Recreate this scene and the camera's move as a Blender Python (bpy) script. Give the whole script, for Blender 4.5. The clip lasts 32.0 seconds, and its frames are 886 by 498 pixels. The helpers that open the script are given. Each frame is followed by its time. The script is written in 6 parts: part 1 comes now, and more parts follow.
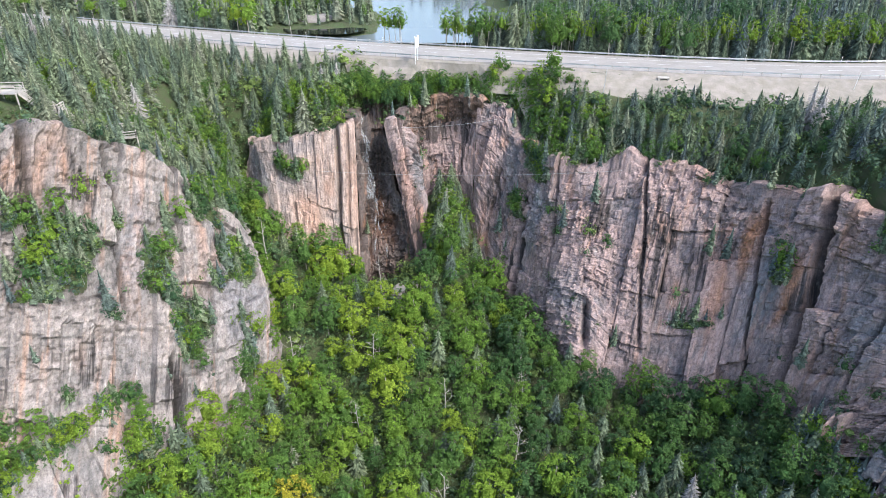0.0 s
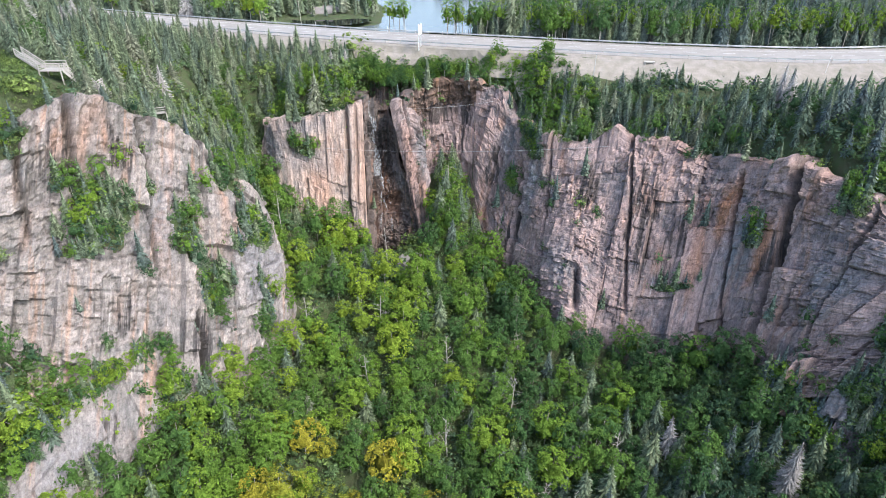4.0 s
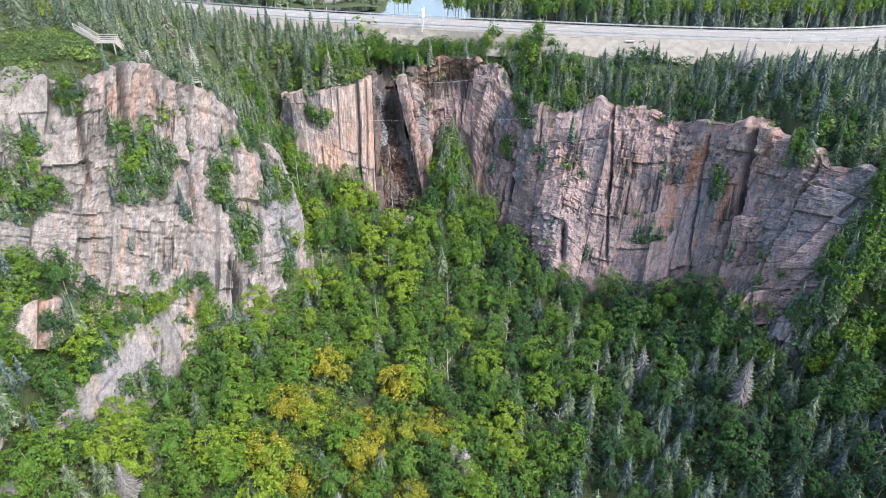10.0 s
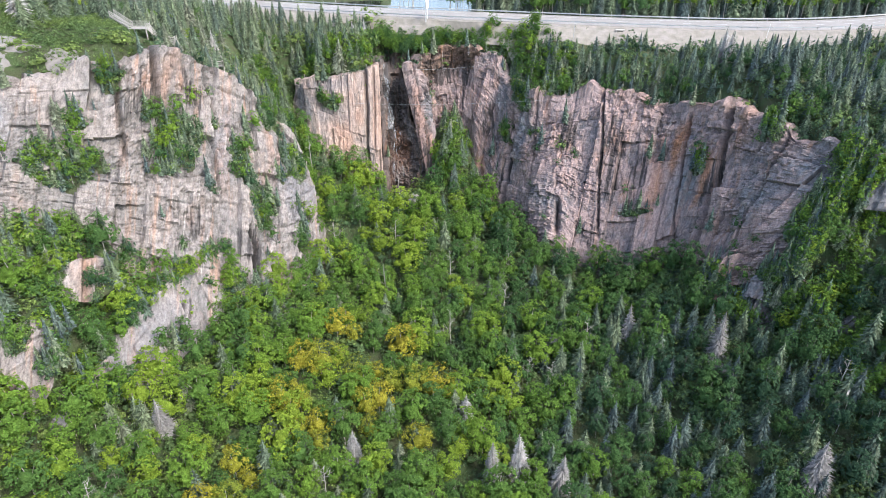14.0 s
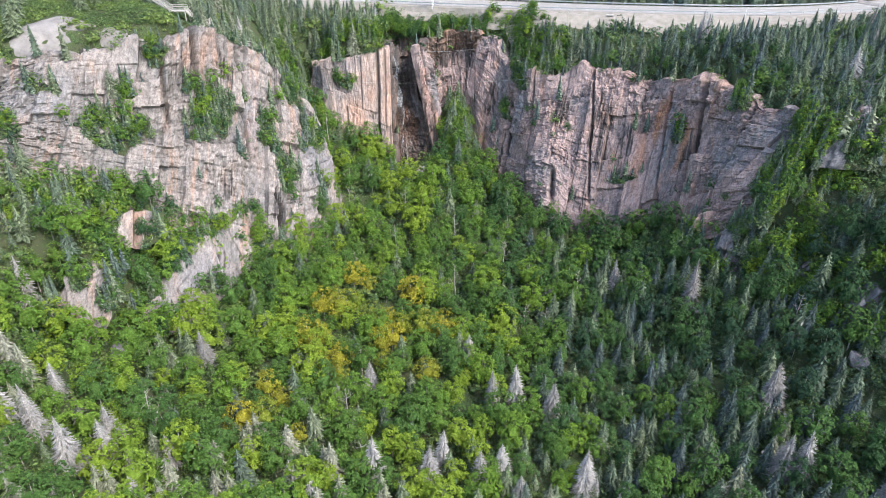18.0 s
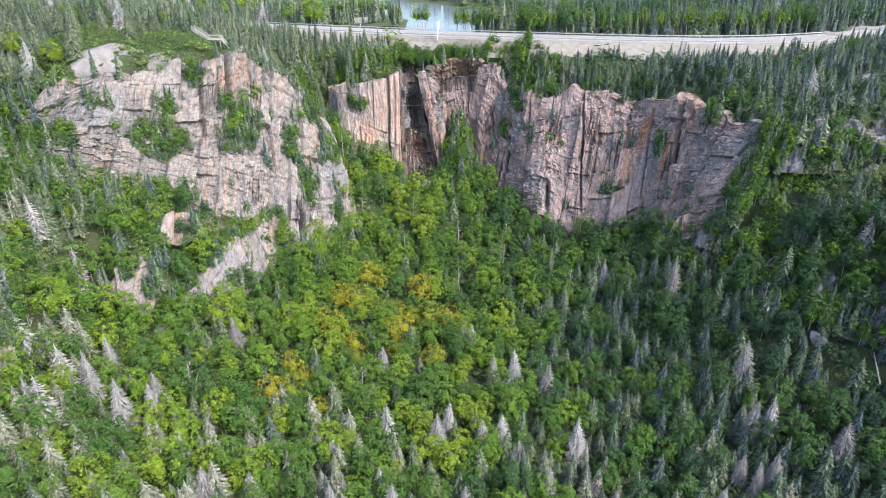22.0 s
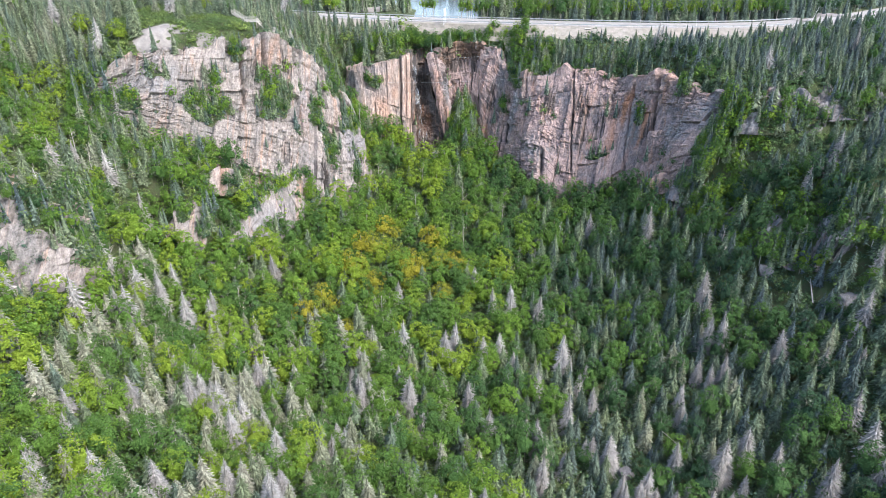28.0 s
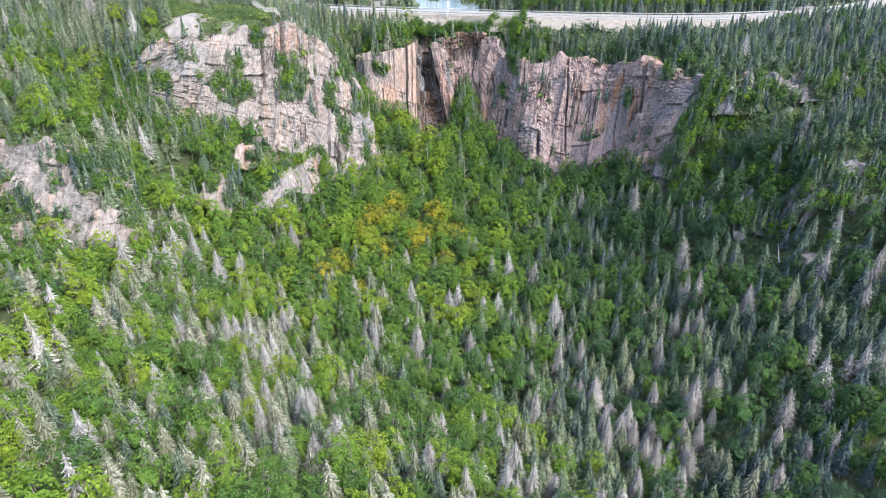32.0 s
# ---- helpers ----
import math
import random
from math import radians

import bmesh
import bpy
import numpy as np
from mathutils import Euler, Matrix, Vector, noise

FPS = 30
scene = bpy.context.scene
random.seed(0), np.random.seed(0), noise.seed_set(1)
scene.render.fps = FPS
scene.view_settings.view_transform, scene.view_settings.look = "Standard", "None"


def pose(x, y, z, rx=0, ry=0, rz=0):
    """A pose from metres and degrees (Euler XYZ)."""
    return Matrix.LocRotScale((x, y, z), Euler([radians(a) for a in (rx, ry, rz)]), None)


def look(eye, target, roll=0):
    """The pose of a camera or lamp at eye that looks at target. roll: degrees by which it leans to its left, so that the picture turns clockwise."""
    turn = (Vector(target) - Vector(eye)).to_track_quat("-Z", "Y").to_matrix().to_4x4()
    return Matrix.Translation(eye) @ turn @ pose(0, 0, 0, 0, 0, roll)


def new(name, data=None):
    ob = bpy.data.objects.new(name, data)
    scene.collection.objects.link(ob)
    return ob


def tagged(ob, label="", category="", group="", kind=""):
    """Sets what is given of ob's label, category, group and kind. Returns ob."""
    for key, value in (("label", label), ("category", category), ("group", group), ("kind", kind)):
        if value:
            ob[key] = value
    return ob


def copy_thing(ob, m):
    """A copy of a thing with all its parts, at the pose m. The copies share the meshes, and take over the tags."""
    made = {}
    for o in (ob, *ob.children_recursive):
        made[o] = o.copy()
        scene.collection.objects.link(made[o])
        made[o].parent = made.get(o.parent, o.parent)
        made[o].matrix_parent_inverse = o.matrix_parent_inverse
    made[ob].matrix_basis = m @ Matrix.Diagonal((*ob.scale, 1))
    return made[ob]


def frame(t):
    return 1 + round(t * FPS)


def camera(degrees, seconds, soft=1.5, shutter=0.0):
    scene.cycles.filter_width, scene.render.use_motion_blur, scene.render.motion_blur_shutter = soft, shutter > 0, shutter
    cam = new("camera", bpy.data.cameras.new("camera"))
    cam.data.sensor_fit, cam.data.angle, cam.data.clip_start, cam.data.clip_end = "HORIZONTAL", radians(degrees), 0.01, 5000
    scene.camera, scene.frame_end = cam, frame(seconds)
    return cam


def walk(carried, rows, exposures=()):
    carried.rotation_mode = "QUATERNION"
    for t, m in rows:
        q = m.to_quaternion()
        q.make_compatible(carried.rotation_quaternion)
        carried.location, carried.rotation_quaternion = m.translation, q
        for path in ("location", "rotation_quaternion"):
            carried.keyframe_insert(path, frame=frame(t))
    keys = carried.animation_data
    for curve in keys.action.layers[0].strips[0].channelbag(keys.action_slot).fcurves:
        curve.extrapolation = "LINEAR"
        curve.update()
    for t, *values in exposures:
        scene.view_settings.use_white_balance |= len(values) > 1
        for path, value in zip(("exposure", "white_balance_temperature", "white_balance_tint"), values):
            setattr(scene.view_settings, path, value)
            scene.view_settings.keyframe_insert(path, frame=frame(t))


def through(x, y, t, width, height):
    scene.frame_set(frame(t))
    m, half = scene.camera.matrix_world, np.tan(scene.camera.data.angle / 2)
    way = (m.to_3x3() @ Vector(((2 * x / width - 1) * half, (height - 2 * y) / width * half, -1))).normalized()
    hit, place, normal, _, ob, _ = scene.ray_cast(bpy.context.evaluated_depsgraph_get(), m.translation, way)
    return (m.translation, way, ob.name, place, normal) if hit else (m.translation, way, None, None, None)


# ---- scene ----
cam = camera(69.8, 32.0, soft=0.5)
METRES, EYE, TILT, LEAN, TURN = 130.0, 90.0, -29.8, 0.0, 0.0
ROWS = [
    (0.0, 0.0, 0.0, 0.0, 0.0, 0.0, -0.0),
    (0.5, 0.0004, -0.01, -0.0058, 0.03, -0.01, -0.02),
    (1.0, 0.0002, -0.02, -0.0111, 0.04, -0.05, -0.01),
    (1.5, -0.0009, -0.0299, -0.0173, 0.0, -0.04, -0.01),
    (2.0, -0.0005, -0.04, -0.0228, 0.04, -0.09, -0.01),
    (2.5, -0.0012, -0.0499, -0.0283, 0.02, -0.11, -0.02),
    (3.0, -0.0011, -0.0598, -0.0345, 0.04, -0.11, -0.02),
    (3.5, -0.0016, -0.07, -0.0402, 0.04, -0.13, -0.03),
    (5.5, -0.0022, -0.1116, -0.064, 0.06, -0.2, -0.01),
    (6.0, -0.0025, -0.1221, -0.0699, 0.06, -0.21, 0.0),
    (6.5, -0.0029, -0.1324, -0.076, 0.05, -0.22, 0.0),
    (7.0, -0.0034, -0.1429, -0.082, 0.03, -0.24, 0.0),
    (7.5, -0.0035, -0.1532, -0.0885, 0.03, -0.25, 0.01),
    (8.0, -0.0043, -0.1637, -0.0945, -0.0, -0.26, 0.01),
    (8.5, -0.0042, -0.1744, -0.1004, 0.01, -0.3, 0.01),
    (9.0, -0.0048, -0.1849, -0.1062, -0.0, -0.33, 0.02),
    (9.5, -0.0051, -0.1952, -0.1126, -0.01, -0.33, 0.03),
    (10.0, -0.0056, -0.2055, -0.1192, -0.02, -0.32, 0.03),
    (10.5, -0.0051, -0.2162, -0.1251, 0.01, -0.33, 0.01),
    (11.0, -0.0051, -0.2271, -0.1307, 0.03, -0.36, 0.02),
    (11.5, -0.006, -0.2378, -0.1372, 0.01, -0.35, 0.01),
    (12.0, -0.0068, -0.2488, -0.1438, 0.0, -0.35, 0.01),
    (12.5, -0.0067, -0.26, -0.1505, 0.05, -0.34, 0.01),
    (13.0, -0.0069, -0.2714, -0.1567, 0.07, -0.36, 0.01),
    (13.5, -0.008, -0.2827, -0.1634, 0.07, -0.34, 0.02),
    (14.0, -0.0081, -0.2948, -0.1709, 0.12, -0.31, 0.04),
    (14.5, -0.0085, -0.3084, -0.1781, 0.14, -0.34, 0.03),
    (16.5, -0.0112, -0.3726, -0.2146, 0.26, -0.43, 0.06),
    (17.0, -0.0123, -0.3893, -0.2242, 0.27, -0.44, 0.04),
    (17.5, -0.013, -0.4058, -0.2335, 0.3, -0.45, 0.04),
    (18.0, -0.0136, -0.4223, -0.2426, 0.34, -0.47, 0.04),
    (18.5, -0.015, -0.4383, -0.2515, 0.34, -0.4, 0.04),
    (19.0, -0.0161, -0.4542, -0.2593, 0.33, 0.44, 0.05),
    (19.5, -0.0158, -0.47, -0.2687, 0.41, 1.39, 0.07),
    (20.0, -0.0164, -0.4854, -0.2779, 0.44, 2.27, 0.08),
    (20.5, -0.0166, -0.5012, -0.287, 0.49, 2.84, 0.1),
    (21.0, -0.0175, -0.5165, -0.2966, 0.5, 2.85, 0.12),
    (21.5, -0.0181, -0.5321, -0.305, 0.53, 2.8, 0.1),
    (22.0, -0.0189, -0.5479, -0.3131, 0.54, 2.74, 0.11),
    (22.5, -0.0193, -0.5631, -0.3224, 0.57, 2.73, 0.1),
    (23.0, -0.0196, -0.5786, -0.3316, 0.61, 2.72, 0.1),
    (23.5, -0.0211, -0.5944, -0.3401, 0.61, 2.68, 0.08),
    (24.0, -0.0211, -0.6104, -0.3495, 0.66, 2.67, 0.08),
    (24.5, -0.0214, -0.6267, -0.3583, 0.69, 2.63, 0.07),
    (25.0, -0.0222, -0.643, -0.3677, 0.71, 2.61, 0.08),
    (25.5, -0.0231, -0.6589, -0.3774, 0.71, 2.61, 0.06),
    (27.5, -0.0254, -0.7236, -0.4148, 0.77, 2.56, -0.0),
    (28.0, -0.0264, -0.7394, -0.4236, 0.77, 2.54, -0.01),
    (28.5, -0.0272, -0.7553, -0.4325, 0.77, 2.51, -0.02),
    (29.0, -0.0278, -0.7711, -0.4414, 0.77, 2.49, -0.03),
    (29.5, -0.0285, -0.787, -0.4505, 0.79, 2.49, -0.05),
    (30.0, -0.0292, -0.8031, -0.4596, 0.79, 2.48, -0.07),
    (30.5, -0.0301, -0.8193, -0.4689, 0.79, 2.46, -0.07),
    (31.0, -0.031, -0.8355, -0.4779, 0.79, 2.42, -0.08),
    (31.5, -0.0318, -0.8513, -0.4869, 0.8, 2.4, -0.1),
    (32.0, -0.0326, -0.867, -0.496, 0.8, 2.39, -0.1),
]
EXPOSURE = 1.05
walk(cam, [(t, pose(0, 0, EYE, TILT, LEAN, TURN) @ pose(METRES * x, METRES * y, METRES * z, 90 + pitch, roll, yaw)) for t, x, y, z, yaw, pitch, roll in ROWS],
     exposures=[(0.0, EXPOSURE - 0.26), (12.0, EXPOSURE - 0.20), (25.0, EXPOSURE - 0.14), (32.0, EXPOSURE - 0.04)])

# ---- light: a bright, thinly clouded sky and a wide soft sun from the right and behind ----
SUN_ELEVATION, SUN_AZIMUTH = 50.0, 125.0   # azimuth clockwise from +y
world = bpy.data.worlds.new("sky")
scene.world = world
world.use_nodes = True
wn = world.node_tree.nodes
sky = wn.new("ShaderNodeTexSky")
sky.sky_type = "NISHITA"
sky.sun_disc = False
sky.sun_elevation, sky.sun_rotation = radians(SUN_ELEVATION), radians(SUN_AZIMUTH)
sky.air_density, sky.dust_density, sky.ozone_density = 1.0, 2.5, 1.2
background = wn["Background"]
background.inputs["Strength"].default_value = 0.24
world.node_tree.links.new(sky.outputs[0], background.inputs["Color"])
sun = new("sun", bpy.data.lights.new("sun", "SUN"))
sun.data.energy, sun.data.angle, sun.data.color = 1.8, radians(14), (1.0, 0.975, 0.94)
_az, _el = radians(SUN_AZIMUTH), radians(SUN_ELEVATION)
sun.matrix_world = look((0, 0, 300), (-300 * math.sin(_az) * math.cos(_el), -300 * math.cos(_az) * math.cos(_el), 300 - 300 * math.sin(_el)))


# ---- noise on arrays ----
def hash2(ix, iy, seed):
    h = (ix.astype(np.int64) * 374761393 + iy.astype(np.int64) * 668265263 + seed * 982451653) & 0xFFFFFFFF
    h = ((h ^ (h >> 13)) * 1274126177) & 0xFFFFFFFF
    h = ((h ^ (h >> 16)) * 2246822519) & 0xFFFFFFFF
    return ((h ^ (h >> 15)) & 0xFFFFFF) / float(0xFFFFFF)


def vnoise(x, y, seed=0):
    ix, iy = np.floor(x), np.floor(y)
    u, v = x - ix, y - iy
    u, v = u * u * (3 - 2 * u), v * v * (3 - 2 * v)
    a, b = hash2(ix, iy, seed), hash2(ix + 1, iy, seed)
    c, d = hash2(ix, iy + 1, seed), hash2(ix + 1, iy + 1, seed)
    return (a + (b - a) * u) * (1 - v) + (c + (d - c) * u) * v


def fbm(x, y, seed=0, octaves=4):
    s, a, n = 0, 0.5, 0
    for k in range(octaves):
        s = s + a * vnoise(x * 2 ** k + 17.3 * k, y * 2 ** k - 9.1 * k, seed + k)
        n += a
        a *= 0.5
    return s / n - 0.5


def cells(x, y, seed=0):
    """Nearest random cell: three randoms of it, the offsets from its centre, and the gap to the second nearest."""
    ix, iy = np.floor(x), np.floor(y)
    f1, f2 = np.full(x.shape, 9.0), np.full(x.shape, 9.0)
    cx, cy, ox, oy = np.zeros(x.shape), np.zeros(x.shape), np.zeros(x.shape), np.zeros(x.shape)
    for dx in (-1, 0, 1):
        for dy in (-1, 0, 1):
            jx, jy = ix + dx, iy + dy
            px, py = x - jx - 0.15 - 0.7 * hash2(jx, jy, seed), y - jy - 0.15 - 0.7 * hash2(jx, jy, seed + 1)
            d = np.hypot(px, py)
            near = d < f1
            f2 = np.where(near, f1, np.minimum(f2, d))
            f1 = np.where(near, d, f1)
            cx, cy = np.where(near, jx, cx), np.where(near, jy, cy)
            ox, oy = np.where(near, px, ox), np.where(near, py, oy)
    return hash2(cx, cy, seed + 5), hash2(cx, cy, seed + 6), hash2(cx, cy, seed + 7), ox, oy, f2 - f1


def spline(points, n):
    """n places on a smooth curve through the points, evenly by station."""
    p = np.array(points, float)
    p = np.vstack([2 * p[0] - p[1], p, 2 * p[-1] - p[-2]])
    t = np.linspace(0, len(points) - 1 - 1e-6, n)
    i = np.floor(t).astype(int)
    f = (t - i)[:, None]
    a, b, c, d = p[i], p[i + 1], p[i + 2], p[i + 3]
    return 0.5 * (2 * b + (c - a) * f + (2 * a - 5 * b + 4 * c - d) * f ** 2 + (3 * b - a - 3 * c + d) * f ** 3)


# ---- mesh helpers ----
def quads(name, v, q, materials, index=None, tint=None, smooth=False):
    me = bpy.data.meshes.new(name)
    v, q = np.ascontiguousarray(v, np.float32), np.ascontiguousarray(q, np.int32)
    me.vertices.add(len(v))
    me.vertices.foreach_set("co", v.ravel())
    me.loops.add(q.size)
    me.loops.foreach_set("vertex_index", q.ravel())
    me.polygons.add(len(q))
    me.polygons.foreach_set("loop_start", np.arange(len(q), dtype=np.int32) * 4)
    for m in materials:
        me.materials.append(m)
    if index is not None:
        me.polygons.foreach_set("material_index", np.ascontiguousarray(index, np.int32))
    me.polygons.foreach_set("use_smooth", np.full(len(q), smooth))
    if tint is not None:
        me.attributes.new("tint", "FLOAT", "POINT").data.foreach_set("value", np.ascontiguousarray(tint, np.float32))
    me.update(calc_edges=True)
    return me


def grid_faces(nu, nv):
    a = (np.arange(nu - 1)[:, None] * nv + np.arange(nv - 1)[None, :]).ravel()
    return np.stack([a, a + nv, a + nv + 1, a + 1], 1)


def part(name, bm, material, parent, label=""):
    me = bpy.data.meshes.new(name)
    bm.to_mesh(me)
    bm.free()
    me.materials.append(material)
    ob = new(name, me)
    ob.color = (0, 0, 0, 1)
    ob.parent = parent
    return tagged(ob, label)


def box(bm, centre, size, m=None):
    made = bmesh.ops.create_cube(bm, size=1.0)["verts"]
    bmesh.ops.scale(bm, vec=size, verts=made)
    if m is not None:
        bmesh.ops.transform(bm, matrix=m, verts=made)
    bmesh.ops.translate(bm, vec=centre, verts=made)
    return made


def rod(bm, a, b, r, r2=None, sides=6):
    a, b = Vector(a), Vector(b)
    made = bmesh.ops.create_cone(bm, cap_ends=True, segments=sides, radius1=r, radius2=r if r2 is None else r2, depth=(b - a).length)["verts"]
    bmesh.ops.transform(bm, matrix=Matrix.Translation((a + b) / 2) @ (b - a).to_track_quat("Z", "Y").to_matrix().to_4x4(), verts=made)
    return made


# ---- materials ----
class Nodes:
    def __init__(self, name):
        self.mat = bpy.data.materials.new(name)
        self.mat.use_nodes = True
        self.tree = self.mat.node_tree
        self.bsdf = self.tree.nodes["Principled BSDF"]
        self.place = self.add("ShaderNodeTexCoord").outputs["Object"]

    def add(self, kind, **values):
        node = self.tree.nodes.new(kind)
        if "feature" in values:
            node.feature = values["feature"]
        if "blend_type" in values:
            node.blend_type = values["blend_type"]
        if "data_type" in values:
            node.data_type = values["data_type"]
        if "operation" in values:
            node.operation = values["operation"]
        if "attribute_name" in values:
            node.attribute_name = values["attribute_name"]
        return node

    def link(self, a, b):
        self.tree.links.new(a, b)

    def mapped(self, scale=(1, 1, 1), lean=0.0, along=0.0):
        """Places turned so that x runs along a wall, then leant, then stretched."""
        at = self.place
        for turn, size in (((0, 0, radians(along)), (1, 1, 1)), ((0, radians(lean), 0), (1, 1, 1)), ((0, 0, 0), scale)):
            m = self.add("ShaderNodeMapping")
            m.inputs["Scale"].default_value, m.inputs["Rotation"].default_value = size, turn
            self.link(at, m.inputs["Vector"])
            at = m.outputs[0]
        return at

    def noise(self, vector, scale, detail=4.0, rough=0.55):
        n = self.add("ShaderNodeTexNoise")
        n.inputs["Scale"].default_value, n.inputs["Detail"].default_value, n.inputs["Roughness"].default_value = scale, detail, rough
        self.link(vector, n.inputs["Vector"])
        return n.outputs["Fac"]

    def ramp(self, fac, *stops):
        r = self.add("ShaderNodeValToRGB")
        el = r.color_ramp.elements
        while len(el) < len(stops):
            el.new(0.5)
        for e, (p, c) in zip(el, stops):
            e.position, e.color = p, (*(c if isinstance(c, tuple) else (c, c, c)), 1)
        self.link(fac, r.inputs[0])
        return r.outputs[0]

    def mix(self, fac, a, b, blend="MIX"):
        m = self.add("ShaderNodeMix", data_type="RGBA", blend_type=blend)
        for value, socket in ((fac, m.inputs[0]), (a, m.inputs[6]), (b, m.inputs[7])):
            if isinstance(value, tuple):
                socket.default_value = (*value, 1)
            elif isinstance(value, (int, float)):
                socket.default_value = value
            else:
                self.link(value, socket)
        return m.outputs[2]

    def math(self, op, a, b):
        m = self.add("ShaderNodeMath", operation=op)
        for value, socket in zip((a, b), m.inputs):
            if isinstance(value, (int, float)):
                socket.default_value = value
            else:
                self.link(value, socket)
        return m.outputs[0]

    def done(self, colour, rough=0.8, bump=None, strength=0.4, distance=0.1, specular=0.3):
        if isinstance(colour, tuple):
            self.bsdf.inputs["Base Color"].default_value = (*colour, 1)
        else:
            self.link(colour, self.bsdf.inputs["Base Color"])
        self.bsdf.inputs["Roughness"].default_value = rough
        self.bsdf.inputs["Specular IOR Level"].default_value = specular
        if bump is not None:
            b = self.add("ShaderNodeBump")
            b.inputs["Strength"].default_value, b.inputs["Distance"].default_value = strength, distance
            self.link(bump, b.inputs["Height"])
            self.link(b.outputs[0], self.bsdf.inputs["Normal"])
        return self.mat


def rock_material(name, pink, grey, lean=0.0, along=0.0, wet=0.0, stain=1.0):
    """Granite: weathered patches, plates of their own tone, and the stains that each wall carries."""
    n = Nodes(name)
    turned = n.mapped((1, 1, 1), lean, along)
    pale = tuple(min(1, c * 1.22 + 0.03) for c in pink)
    colour = n.mix(n.ramp(n.noise(turned, 0.09, 6, 0.6), (0.40, 0.0), (0.60, 0.9)), pink, grey)
    plate = n.add("ShaderNodeAttribute", attribute_name="plate").outputs["Fac"]
    colour = n.mix(n.ramp(plate, (0.28, 0.6), (0.46, 0.0)), colour, tuple(c * 0.74 for c in grey))
    colour = n.mix(n.ramp(plate, (0.56, 0.0), (0.74, 0.8)), colour, pale)
    colour = n.mix(n.ramp(n.noise(turned, 0.45, 7, 0.65), (0.46, 0.0), (0.66, 0.75)), colour, pale)
    colour = n.mix(n.ramp(n.noise(n.mapped((0.8, 0.06, 0.07), lean, along), 0.9, 5, 0.6), (0.57, 0.0), (0.68, 0.45 * stain)), colour, (0.43, 0.235, 0.14))
    rust = n.add("ShaderNodeAttribute", attribute_name="rust").outputs["Fac"]
    colour = n.mix(n.math("MULTIPLY", rust, 0.75), colour, (0.47, 0.20, 0.085))
    blue = n.add("ShaderNodeAttribute", attribute_name="lichen").outputs["Fac"]
    mottle = n.ramp(n.noise(turned, 0.9, 8, 0.72), (0.36, 0.45), (0.56, 1.0))
    colour = n.mix(n.math("MULTIPLY", blue, mottle), colour, (0.20, 0.203, 0.215))
    runs = n.noise(n.mapped((1.3, 0.10, 0.05), lean, along), 0.75, 5, 0.62)
    colour = n.mix(n.ramp(runs, (0.64, 0.0), (0.70, 0.4 * stain)), colour, (0.08, 0.072, 0.07))
    dark = n.add("ShaderNodeAttribute", attribute_name="streak_shade").outputs["Fac"]
    runs2 = n.noise(n.mapped((2.2, 0.2, 0.06), lean, along), 0.8, 6, 0.65)
    colour = n.mix(n.ramp(n.math("MULTIPLY", dark, n.math("SUBTRACT", n.math("MULTIPLY", runs2, 2.6), 0.55)), (0.50, 0.0), (0.78, 0.88)), colour, (0.045, 0.040, 0.040))
    spots = n.noise(turned, 1.1, 9, 0.78)
    colour = n.mix(n.ramp(spots, (0.57, 0.0), (0.66, 0.5)), colour, (0.13, 0.128, 0.125))
    colour = n.mix(n.ramp(n.noise(n.mapped((1.3, 0.2, 0.16), lean, along), 0.6, 7, 0.72), (0.60, 0.0), (0.69, 0.65 * (wet == 0))), colour, (0.56, 0.515, 0.48))
    lines = n.noise(n.mapped((1.7, 0.7, 0.62), lean, along), 0.9, 8, 0.76)
    colour = n.mix(0.8, colour, n.ramp(lines, (0.37, 0.52), (0.50, 1.0), (0.63, 1.36)), "MULTIPLY")
    grain = n.noise(turned, 3.4, 10, 0.74)
    colour = n.mix(0.75, colour, n.ramp(grain, (0.34, 0.5), (0.48, 1.0), (0.66, 1.25)), "MULTIPLY")
    seam = n.noise(n.mapped((1.5, 0.5, 0.16), lean, along), 0.9, 7, 0.66)
    colour = n.mix(n.ramp(n.math("ABSOLUTE", n.math("SUBTRACT", seam, 0.47), 0.0), (0.0, 0.55), (0.006, 0.0)), colour, (0.055, 0.048, 0.045))
    bed = n.noise(n.mapped((0.22, 0.22, 1.1), lean * 0.6 + 6, along), 1.0, 6, 0.62)
    colour = n.mix(n.ramp(n.math("ABSOLUTE", n.math("SUBTRACT", bed, 0.5), 0.0), (0.0, 0.5), (0.006, 0.0)), colour, (0.07, 0.06, 0.055))
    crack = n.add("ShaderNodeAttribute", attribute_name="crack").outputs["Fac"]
    # dark joints, and the shade of the wide clefts put into the colour
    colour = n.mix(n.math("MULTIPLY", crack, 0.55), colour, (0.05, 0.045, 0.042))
    height = n.math("ADD", n.math("ADD", n.math("MULTIPLY", seam, 0.4), n.math("MULTIPLY", bed, 0.4)), n.math("MULTIPLY", grain, 1.3))
    return n.done(colour, 0.82 - wet, height, 0.5, 0.22, 0.3 + wet)


